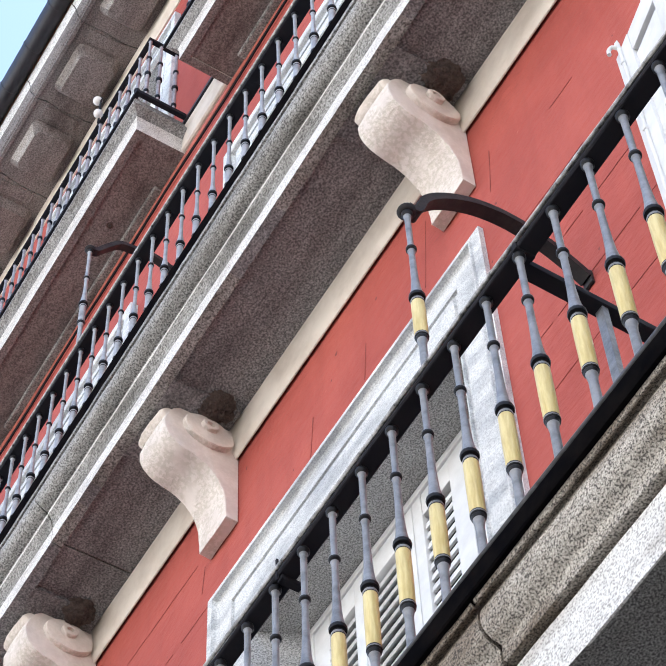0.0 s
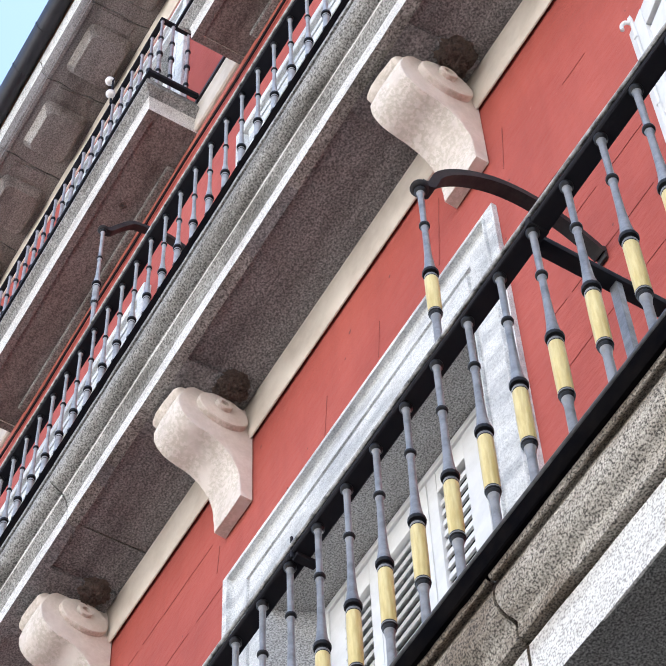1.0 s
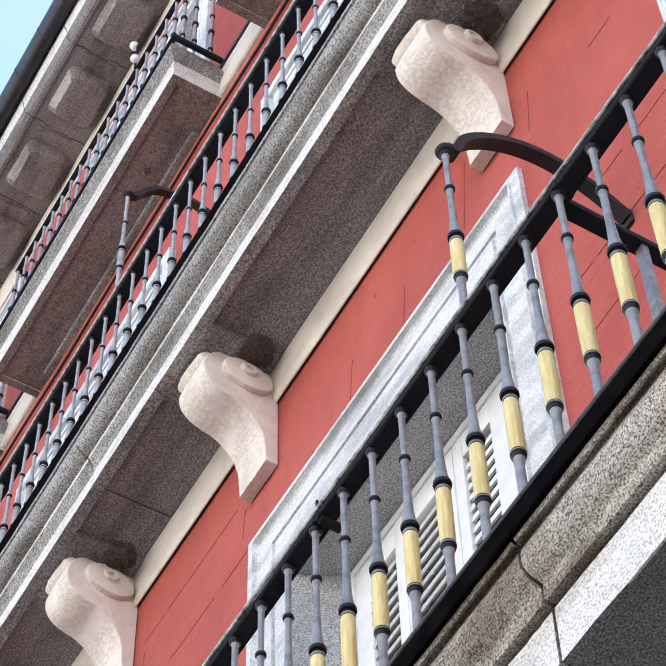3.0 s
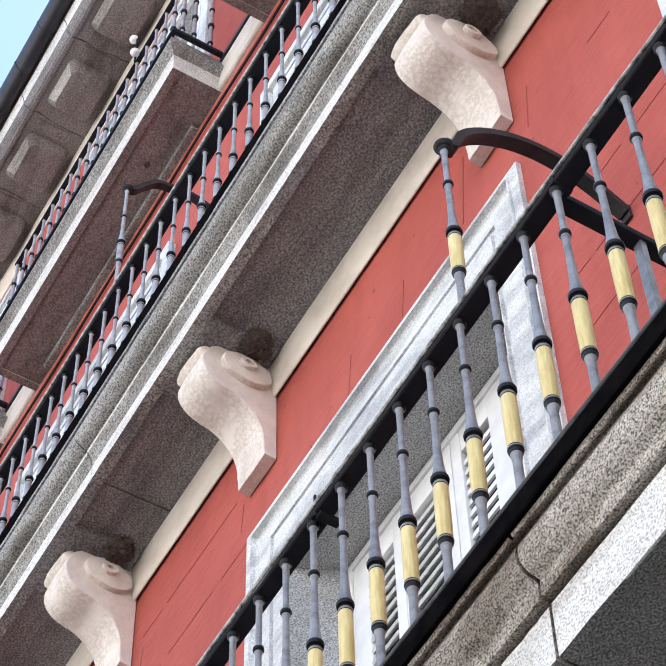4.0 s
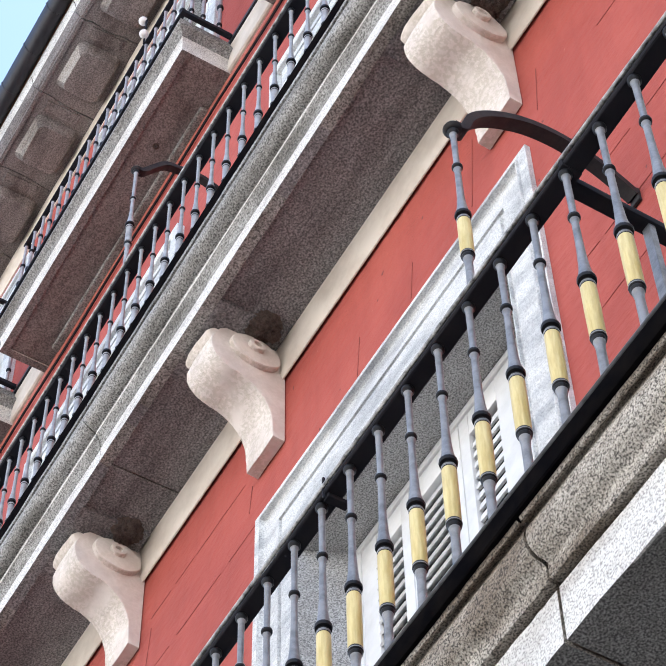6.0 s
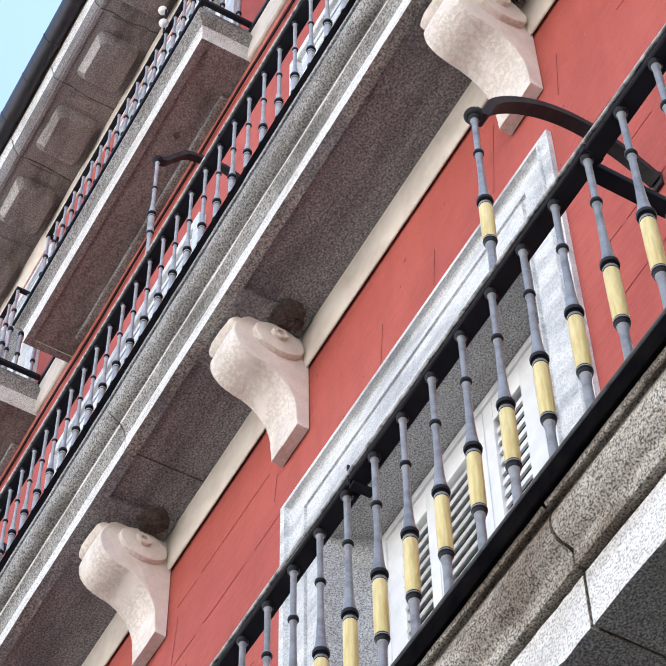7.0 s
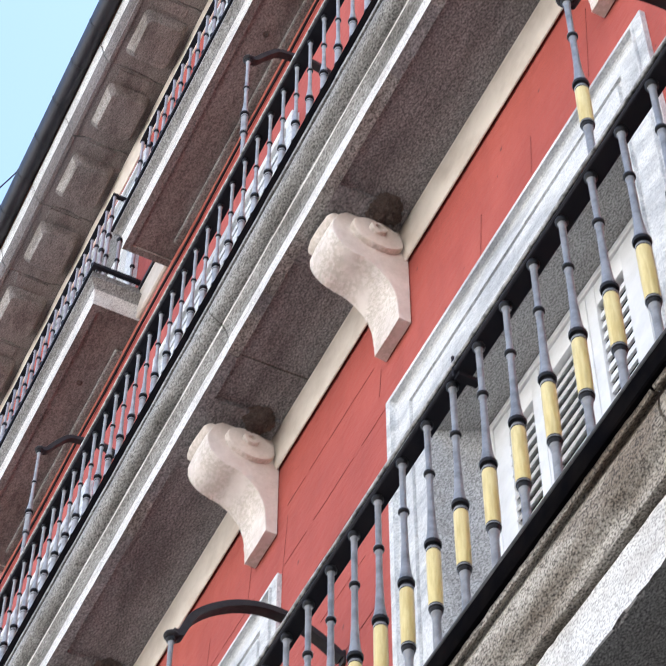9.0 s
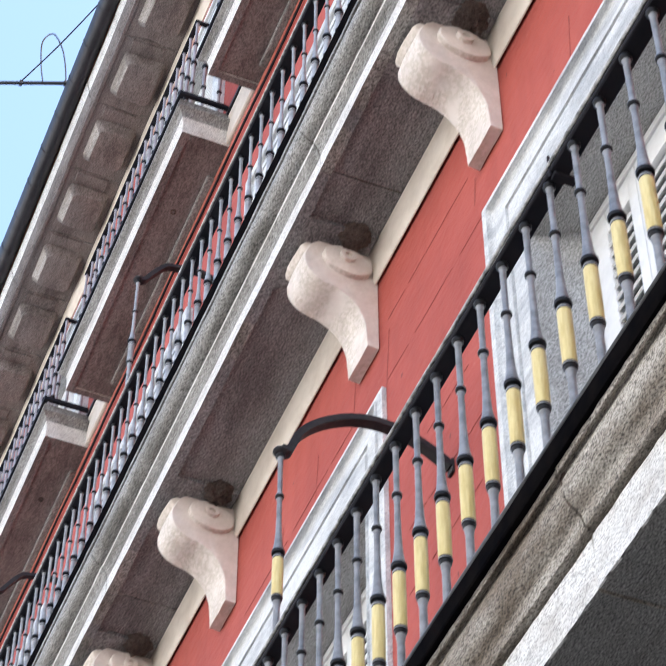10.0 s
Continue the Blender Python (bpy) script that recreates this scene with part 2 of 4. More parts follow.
def bar(sh, path, width, thick, side, slot=0):
    """A flat bar along a path; side is the direction of its width."""
    side = Vector(side).normalized()
    pts = [Vector(p) for p in path]
    v, f = [], []
    for i, p in enumerate(pts):
        d = (pts[min(i + 1, len(pts) - 1)] - pts[max(i - 1, 0)]).normalized()
        up = side.cross(d).normalized()
        for a, b in ((-1, -1), (1, -1), (1, 1), (-1, 1)):
            v.append(p + side * a * width / 2 + up * b * thick / 2)
    for i in range(len(pts) - 1):
        f += [(4 * i + k, 4 * i + (k + 1) % 4, 4 * i + 4 + (k + 1) % 4, 4 * i + 4 + k) for k in range(4)]
    f += [(0, 1, 2, 3), tuple(4 * (len(pts) - 1) + k for k in range(4))]
    return sh.add(v, f, slot)


def tube(sh, path, r, n=8, slot=0):
    pts = [Vector(p) for p in path]
    v, f = [], []
    for i, p in enumerate(pts):
        d = (pts[min(i + 1, len(pts) - 1)] - pts[max(i - 1, 0)]).normalized()
        a = d.orthogonal().normalized() if i == 0 else (a - d * a.dot(d)).normalized()
        b = d.cross(a)
        v += [p + (a * math.cos(2 * math.pi * k / n) + b * math.sin(2 * math.pi * k / n)) * r for k in range(n)]
    for i in range(len(pts) - 1):
        f += [(i * n + k, i * n + (k + 1) % n, (i + 1) * n + (k + 1) % n, (i + 1) * n + k) for k in range(n)]
    f += [tuple(range(n)), tuple((len(pts) - 1) * n + k for k in range(n))]
    return sh.add(v, f, slot)


def curve_points(pts, n=6):
    """A smooth line through points."""
    p = [Vector(q) for q in pts]
    out = []
    for i in range(len(p) - 1):
        a, b, c, d = p[max(i - 1, 0)], p[i], p[i + 1], p[min(i + 2, len(p) - 1)]
        for k in range(n):
            t = k / n
            out.append(0.5 * (2 * b + (c - a) * t + (2 * a - 5 * b + 4 * c - d) * t * t + (3 * b - a - 3 * c + d) * t ** 3))
    return out + [p[-1]]


def put(name, data, parent=None, at=None, label=""):
    ob = new(name, data)
    if parent:
        ob.parent = parent
    if at:
        ob.location = at
    if label:
        ob["label"] = label
    return ob


def part(name, sh, mats, parent, label="", smooth=False, at=None):
    return put(name, sh.mesh(name, mats if isinstance(mats, (list, tuple)) else [mats], smooth), parent, at, label)


def thing(name, label, category, group="", at=(0, 0, 0), kind=""):
    ob = new(name)
    ob.location = at
    ob.empty_display_size = 0.1
    return tagged(ob, label, category, group, kind)


def stations(a, b, step):
    n = max(1, round((b - a) / step))
    return [a + (b - a) * i / n for i in range(n + 1)]


# ---- ground, wall, roof ----
X0, X1, PERIOD = -5.6, 15.4, 2.95
gs = Shape()
gs.add([(-400, -400, 0), (400, -400, 0), (400, 400, 0), (-400, 400, 0)], [(0, 1, 2, 3)])
tagged(put("ground", gs.mesh("ground", [PAVING])), "dark grey stone paving of the street", "ground", kind="structure")

# Added unseen wall that bounces sunlight onto the facade's outward faces.
ow = Shape()
box(ow, -45, 55, 14.0, 14.4, 6.0, 19.0)
tagged(put("wall_bounce", ow.mesh("wall_bounce", [PLASTER])), "unseen pale wall added to bounce sunlight onto the facade", "wall", kind="structure")
# Its darker foot, also added, keeps bounce off the undersides.
ob_ = Shape()
box(ob_, -45, 55, 13.98, 14.4, 0, 5.998)
tagged(put("wall_bounce_base", ob_.mesh("wall_bounce_base", [GRANITE])), "unseen grey wall foot added to limit bounce on the undersides", "wall", kind="structure")

A_TOP, B_TOP, C_TOP = 5.50, 9.90, 13.56
OPEN_A = [(0.478 + PERIOD * k, 1.925 + PERIOD * k, A_TOP, 8.12) for k in (-1, 0, 1, 2, 3)]
OPEN_B = [(0.50 + PERIOD * k, 1.86 + PERIOD * k, B_TOP, 12.02) for k in (-1, 0, 1, 2, 3, 4)]
OPEN_C = [(0.19 + 2.89 * k, 1.64 + 2.89 * k, C_TOP, 15.55) for k in (-1, 0, 1, 2, 3, 4)]
OPENINGS = OPEN_A + OPEN_B + OPEN_C


def wall_mesh(x0, x1, z0, z1, holes, depth):
    xs = sorted({x0, x1, *(h[0] for h in holes), *(h[1] for h in holes)})
    zs = sorted({z0, z1, *(h[2] for h in holes), *(h[3] for h in holes)})
    sh = Shape()
    inside = lambda x, z: any(h[0] < x < h[1] and h[2] < z < h[3] for h in holes)
    solid = lambda i, j: 0 <= i < len(xs) - 1 and 0 <= j < len(zs) - 1 and not inside((xs[i] + xs[i + 1]) / 2, (zs[j] + zs[j + 1]) / 2)
    for i in range(len(xs) - 1):
        for j in range(len(zs) - 1):
            if not solid(i, j):
                continue
            a, b, c, d = xs[i], xs[i + 1], zs[j], zs[j + 1]
            for y in (0, -depth):
                sh.add([(a, y, c), (b, y, c), (b, y, d), (a, y, d)], [(0, 1, 2, 3)])
            for ok, p, q in ((solid(i - 1, j), (a, c), (a, d)), (solid(i + 1, j), (b, c), (b, d)), (solid(i, j - 1), (a, c), (b, c)), (solid(i, j + 1), (a, d), (b, d))):
                if not ok:
                    sh.add([(p[0], 0, p[1]), (q[0], 0, q[1]), (q[0], -depth, q[1]), (p[0], -depth, p[1])], [(0, 1, 2, 3)])
    return sh.mesh("wall", [RED])


tagged(put("wall_front", wall_mesh(X0, X1, 5.18, 16.6, OPENINGS, 0.45)), "brick-red painted stucco facade wall, scored and weathered", "wall", kind="structure")
wb = Shape()
box(wb, X0, X1, -0.45, -0.002, 0, 5.178)
tagged(put("wall_base", wb.mesh("wall_base", [GRANITE])), "plain grey granite ground floor wall", "wall", kind="structure")
bs = Shape()
box(bs, X0, X1, -6.0, -5.8, 0, 16.6)
box(bs, X0 - 0.2, X0, -6.0, 0, 0, 16.6)
box(bs, X1, X1 + 0.2, -6.0, 0, 0, 16.6)
tagged(put("wall_back", bs.mesh("wall_back", [RED])), "plain red side and back walls of the building", "wall", kind="structure")
rs = Shape()
rs.add([(X0 - 0.2, 0.66, 16.62), (X1 + 0.2, 0.66, 16.62), (X1 + 0.2, -3, 17.9), (X0 - 0.2, -3, 17.9), (X0 - 0.2, -6.2, 16.6), (X1 + 0.2, -6.2, 16.6)], [(0, 1, 2, 3), (3, 2, 5, 4)])
tagged(put("roof", rs.mesh("roof", [TILE])), "clay tiled roof above the cornice", "roof", kind="structure")
for nm, z in (("floor_1", A_TOP), ("floor_2", B_TOP), ("floor_3", C_TOP)):
    fs = Shape()
    box(fs, X0, X1, -5.8, -0.46, z - 0.3, z - 0.02)
    tagged(put(nm, fs.mesh(nm, [PAVING])), "dark floor inside the building", "floor", kind="structure")

# shallow scored joints in the stucco, as thin sunk lines
def score_lines():
    sh = Shape()
    rnd = random.Random(4)
    for z, spans in ((8.63, ((2.25, 3.2),)), (8.72, ((3.5, 4.9),)), (9.0, ((2.35, 2.96), (3.0, 3.18))), (8.757, ((-0.33, -0.19),)), (7.60, ((-0.62, 0.14), (2.35, 3.05))), (7.28, ((-0.66, 0.12), (2.4, 3.05))), (6.95, ((-0.9, 0.1), (2.4, 3.1))), (7.95, ((-0.5, 0.0), (2.45, 3.0))), (6.62, ((-0.9, 0.1), (2.4, 3.1))), (8.30, ((-0.3, 0.1), (2.4, 2.9)))):
        for a, b in spans:
            x = a
            while x < b:
                e = min(b, x + rnd.uniform(0.15, 0.45))
                pts = [(q, 0.0012, z + rnd.uniform(-0.003, 0.003)) for q in stations(x, e, 0.06)]
                bar(sh, pts, 0.0016, rnd.uniform(0.0016, 0.0032), (0, 1, 0))
                x = e + rnd.uniform(0.01, 0.08)
    for x, a, b in ((0.18, 8.75, 9.02), (0.615, 8.72, 9.15), (1.055, 8.68, 8.90), (1.45, 8.66, 8.90), (4.0, 8.68, 8.92), (4.42, 8.66, 8.85), (3.56, 8.72, 9.1), (2.3, 8.76, 8.92), (3.2, 8.58, 8.93)):
        bar(sh, [(x - 0.12 * (z - a) + 0.04 * (b - a), 0.0012, z) for z in stations(a, b, 0.06)], 0.0016, 0.004, (0, 1, 0))
    return sh


lap = Shape()
extrude_x(lap, [(-0.001, 8.86), (0.008, 8.938), (0.007, 8.946), (-0.001, 8.948)], stations(-1.9, 0.12, 0.06), 0, 0.0012, 31)
tagged(part("trim_plaster_lap", lap, RED, None, smooth=True), "slightly raised horizontal lap in the red stucco", "joint", kind="structure")
LINE = plain("joint_dirt", (0.31, 0.060, 0.046), (0.17, 0.041, 0.034), 0.9, 5.0)
tagged(part("trim_joint", score_lines(), LINE, None), "fine dark scored joints in the red stucco", "joint", kind="structure")

# ---- stone balcony slabs ----
def arc(cy, cz, ry, rz, a0, a1, n):
    return [(cy + ry * math.cos(radians(a0 + (a1 - a0) * i / n)), cz + rz * math.sin(radians(a0 + (a1 - a0) * i / n))) for i in range(n + 1)]


def slab_profile(edge, z, reach, white, torus, plain_band):
    """The nose of a balcony slab: plain band, hollow, fillet, round and top fillet, as (y, z) from the soffit up."""
    p = [(edge, z), (edge, z + white)]
    if plain_band < white:
        h = white - plain_band
        p[1] = (edge, z + plain_band)
        p += [(edge + 0.003, z + plain_band + 0.006), (edge + 0.007, z + plain_band + 0.45 * h), (edge + 0.014, z + plain_band + 0.75 * h), (edge + 0.026, z + white)]
    y0, z0 = edge + 0.036, z + white + 0.034
    if plain_band < white:
        p += [(edge + 0.032, z + white + 0.012), (edge + 0.033, z + white + 0.030), (edge + 0.036, z + white + 0.034)]
    else:
        p[1:] = [(edge, z + white - 0.004), (edge - 0.004, z + white), (edge - 0.016, z + white + 0.002), (edge - 0.015, z + white + 0.014), (edge + 0.0185, z + white + 0.0105)]
        z0 = z + white
        p += [(edge + u, z0 + h) for u, h in ((0.020, 0.011), (0.0225, 0.015), (0.026, 0.036), (0.029, 0.048), (0.036, 0.056), (0.050, 0.066), (0.061, 0.082), (0.068, 0.104), (0.071, 0.128), (0.069, 0.147), (0.064, 0.161))]
        end = edge + reach - 0.033
        return p + [(end - 0.019, z0 + torus - 0.004), (end - 0.016, z0 + torus - 0.002), (end, z0 + torus - 0.013), (end + 0.004, z0 + torus - 0.012), (end + 0.009, z0 + torus + 0.005)]
    p += arc(y0 + 0.005, z0 + torus / 2, reach - 0.046, torus / 2, -88, 80, 9)
    p += [(edge + reach - 0.03, z0 + torus + 0.006), (edge + reach - 0.012, z0 + torus + 0.008), (edge + reach - 0.012, z0 + torus + 0.05)]
    return p


def long_slab(name, label, edge, z, reach, white, torus, joints, rim, deep, under, body, plain_band, gap=0.003):
    nose = slab_profile(edge, z, reach, white, torus, plain_band)
    top = nose[-1][1]
    wander = 0.030 if gap < 0.004 else 0.012
    ob = thing(name, label, "balcony slab", kind="structure")
    for a, b in zip(joints, joints[1:]):
        lean = random.Random(round(a * 100)).uniform(-0.003, 0.003)
        outline = [(0.0, z + deep), (edge - rim - 0.007, z + deep), (edge - rim, z)] + nose + [(0.0, top)]
        sh = Shape()
        xs = stations(a + gap, b - gap, 0.025 if gap > 0.004 and b - a < 4 else 0.12)
        extrude_x(sh, [(y + (lean if y > 0.05 else 0), q) for y, q in outline], xs, 0, 0.0012, round(a * 10))
        for i, (px, py, pz) in enumerate(sh.v):
            if abs(py - edge) < 0.006 and pz < z + 0.01:
                chip = max(0.0, noise.noise((px * 23, 3.1, z)) + 0.5 * noise.noise((px * 61, 1.7, z))) * 0.020
                sh.v[i] = (px, py - 0.3 * chip, pz + chip)
        m = len(outline)
        for at, first in ((a, 0), (b, (len(xs) - 1) * m)):
            for k, (y, q) in enumerate(outline):
                px, py, pz = sh.v[first + k]
                sh.v[first + k] = (px + wander * noise.noise((y * 9, q * 9, at)) + 0.010 * noise.noise((y * 40, q * 40, at)), py, pz)
        # Shade and light set per face: undersides darker, upright band and fillet paler.
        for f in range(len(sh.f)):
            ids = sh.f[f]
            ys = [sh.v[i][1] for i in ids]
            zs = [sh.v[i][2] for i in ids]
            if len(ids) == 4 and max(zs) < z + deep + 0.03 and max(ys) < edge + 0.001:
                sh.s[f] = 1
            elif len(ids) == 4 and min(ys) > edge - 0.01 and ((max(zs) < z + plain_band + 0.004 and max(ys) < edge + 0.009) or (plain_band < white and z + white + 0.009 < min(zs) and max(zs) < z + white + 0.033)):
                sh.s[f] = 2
        part("stone", sh, [body, under, GRANITE_LIT], ob, smooth=True)
    for a in joints[1:-1]:
        mo = Shape()
        box(mo, a - 0.012, a + 0.012, 0.004, edge - 0.025, z + deep + 0.008, top - 0.004)
        box(mo, a - 0.012, a + 0.012, edge - 0.025, edge + 0.018, z + white + 0.035, top - 0.004)
        if plain_band >= white:
            box(mo, a - 0.012, a + 0.012, edge + 0.018, edge + reach - 0.047, z + white + torus - 0.034, top - 0.004)
        part("mortar", mo, MUD, ob, "dark dirty mortar joint")
    return ob


slab_a = long_slab("balcony_slab", "grey speckled granite balcony slab with moulded front edge", 0.600, 5.115, 0.114, 0.172, 0.174, [X0, -0.24, 0.72, 2.74, 5.69, X1], 0.006, 0.002, GRANITE_UNDER_SHADED, GRANITE_TORUS, 0.172, 0.005)
slab_b = long_slab("balcony_slab", "grey granite balcony slab with moulded edge and panelled underside", 0.434, 9.520, 0.105, 0.160, 0.140, [X0, 2.905, 5.86, 8.81, X1], 0.055, 0.026, GRANITE_SOFFIT_SHADED, GRANITE_SMOOTH, 0.100, 0.004)

# cream cove where slab meets wall, cut at the corbels
COVE = [(0.0, 9.392), (0.010, 9.392), (0.010, 9.342), (0.013, 9.337), (0.018, 9.338), (0.029, 9.366), (0.029, 9.395)] + arc(0.046, 9.40, 0.018, 0.132, 176, 100, 7) + [(0.042, 9.547), (0.0, 9.547)]
cs = Shape()
extrude_x(cs, COVE, stations(X0, X1, 0.4))
tagged(part("trim_cove", cs, CREAM, None, smooth=True), "cream plaster cove moulding under the balcony slab", "moulding", kind="structure")

CORBELS = [-0.94, 0.260, 2.015, 3.275, 5.03, 6.26, 7.98, 9.21]
bands = Shape()
for c in CORBELS:
    box(bands, c - 0.11, c + 0.33, 0.050, 0.3835, 9.5225, 9.55)
part("soffit_band", bands, GRANITE_SOFFIT_SHADED, slab_b)


# ---- scrolled corbels ----
def rough_up(sh, amount, scale):
    for i, p in enumerate(sh.v):
        q = Vector(p)
        d = noise.noise_vector(q * scale) * amount
        sh.v[i] = tuple(q + d)


def corbel_at(x):
    ob = thing("corbel", "pinkish white carved stone scroll corbel under the balcony", "corbel", "corbels under the balcony", (x, 0, 0))
    front = curve_points([(0, 0.058, 8.906), (0, 0.063, 8.97), (0, 0.072, 9.06), (0, 0.110, 9.155), (0, 0.184, 9.226), (0, 0.278, 9.258), (0, 0.338, 9.31), (0, 0.358, 9.385), (0, 0.344, 9.45), (0, 0.318, 9.503)], 5)
    outline = [(0.0, 8.905)] + [(p.y, p.z) for p in front] + [(0.285, 9.532), (0.245, 9.545), (0.0, 9.545)]
    sh = Shape()
    n = len(outline)
    st = [(0.0, 0.005), (0.003, 0.001), (0.012, 0.0), (0.06, -0.003), (0.11, -0.004), (0.16, -0.003), (0.208, 0.0), (0.217, 0.001), (0.22, 0.005)]
    v, f = [], []
    for sx, inset in st:
        for i, (y, z) in enumerate(outline):
            if 0 < i < n - 2:
                a, b = Vector(outline[i - 1]), Vector(outline[i + 1])
                d = (b - a).normalized()
                y, z = y - d.y * inset, z + d.x * inset
            v.append((sx, max(y, 0.005), min(z, 9.545)))
    for i in range(len(st) - 1):
        f += [(i * n + k, i * n + (k + 1) % n, (i + 1) * n + (k + 1) % n, (i + 1) * n + k) for k in range(n)]
    f += [tuple(range(n)), tuple((len(st) - 1) * n + k for k in range(n))]
    sh.add(v, f)
    rough_up(sh, 0.0018, 30)
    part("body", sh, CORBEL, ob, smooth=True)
    roll = Shape()
    pr = arc(0, 0, 0.050, 0.047, 0, 345, 23)
    v, f = [], []
    xs = [(0.020, 0.55), (0.026, 0.80), (0.040, 0.97), (0.07, 1.05), (0.12, 1.10), (0.18, 1.04), (0.212, 0.92), (0.228, 0.75), (0.234, 0.52)]
    for sx, k in xs:
        v += [(sx, 0.318 + a * k, 9.489 + b * k) for a, b in pr]
    m = len(pr)
    for i in range(len(xs) - 1):
        f += [(i * m + k, i * m + (k + 1) % m, (i + 1) * m + (k + 1) % m, (i + 1) * m + k) for k in range(m)]
    f += [tuple(range(m)), tuple((len(xs) - 1) * m + k for k in range(m))]
    roll.add(v, f)
    rough_up(roll, 0.006, 17)
    rough_up(roll, 0.002, 45)
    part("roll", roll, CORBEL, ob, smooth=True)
    for side, nm in ((-1, "volute"), (1, "volute")):
        vo = Shape()
        base = 0.0 if side < 0 else 0.22
        for cy, cz, ry, rz, h0, h1 in ((0.156, 9.416, 0.118, 0.088, -0.004, 0.030), (0.163, 9.427, 0.038, 0.030, 0.026, 0.052)):
            ring = arc(0, 0, 1, 1, 0, 352, 31)
            rings = [(h0, 1.0), (h1 - 0.008, 1.0), (h1 - 0.002, 0.965), (h1, 0.90)] if ry > 0.05 else [(h0, 1.0), (h1 - 0.004, 1.0), (h1, 0.92), (h1, 0.50), (h1 - 0.016, 0.42)]
            v = [(base + side * h, cy + a * ry * k, cz + b * rz * k + 0.10 * a * ry * k) for h, k in rings for a, b in ring]
            q = len(ring)
            f = []
            last = len(rings) - 1
            for i in range(last):
                f += [(i * q + k, i * q + (k + 1) % q, (i + 1) * q + (k + 1) % q, (i + 1) * q + k) for k in range(q)]
            f += [tuple(range(q)), tuple(last * q + k for k in range(q))]
            vo.add(v, f)
        rough_up(vo, 0.0016, 34)
        part(nm, vo, CORBEL, ob, smooth=True)
    return ob


first = corbel_at(CORBELS[0])
for x in CORBELS[1:]:
    copy_thing(first, pose(x, 0, 0))


# ---- mud nests on the corbels ----
def nest_at(x, seed, size=1.0):
    ob = thing("swallow_nest", "dark brown dried mud swallow nest stuck beside the corbel", "nest", "mud nests", (x, 0, 0))
    sh = Shape()
    rnd = random.Random(seed)
    nu, nv, v, f = 44, 22, [], []
    for j in range(nv + 1):
        lat = radians(90 * j / nv)
        for i in range(nu):
            a = 2 * math.pi * i / nu
            r = 0.072 * size
            p = Vector((math.cos(a) * math.cos(lat) ** 0.7, math.sin(a) * math.cos(lat) ** 0.7 * 1.05, -math.sin(lat) * 0.95))
            k = 1 + 0.22 * noise.noise(p * 2.2 + Vector((seed, 0, 0))) + 0.16 * noise.noise(p * 7 + Vector((0, seed, 0))) + 0.10 * noise.noise(p * 16 + Vector((0, 0, seed)))
            v.append((-0.078 + p.x * r * k, 0.148 + p.y * r * k, 9.546 + p.z * r * k))
    for j in range(nv):
        f += [(j * nu + i, j * nu + (i + 1) % nu, (j + 1) * nu + (i + 1) % nu, (j + 1) * nu + i) for i in range(nu)]
    sh.add(v, f + [tuple(range(nu))])
    part("mud_cup", sh, MUD, ob, smooth=True)
    for k in range(3):
        st = Shape()
        a = rnd.uniform(0, 6.28)
        s = Vector((-0.072 + 0.06 * math.cos(a), 0.148 + 0.06 * math.sin(a), 9.515))
        tube(st, [s, s + Vector((rnd.uniform(-0.04, 0.0), rnd.uniform(0.0, 0.05), rnd.uniform(-0.03, 0.0))), s + Vector((rnd.uniform(-0.05, 0.0), rnd.uniform(0.02, 0.07), rnd.uniform(-0.04, 0.004)))], 0.0016, 5)
        part("straw", st, MUD, ob, "dry straw end")


for i, x in enumerate(CORBELS[:7]):
    nest_at(x, i + 3, (0.95, 1.1, 1.0, 0.95, 0.98, 1.0, 1.0)[i])


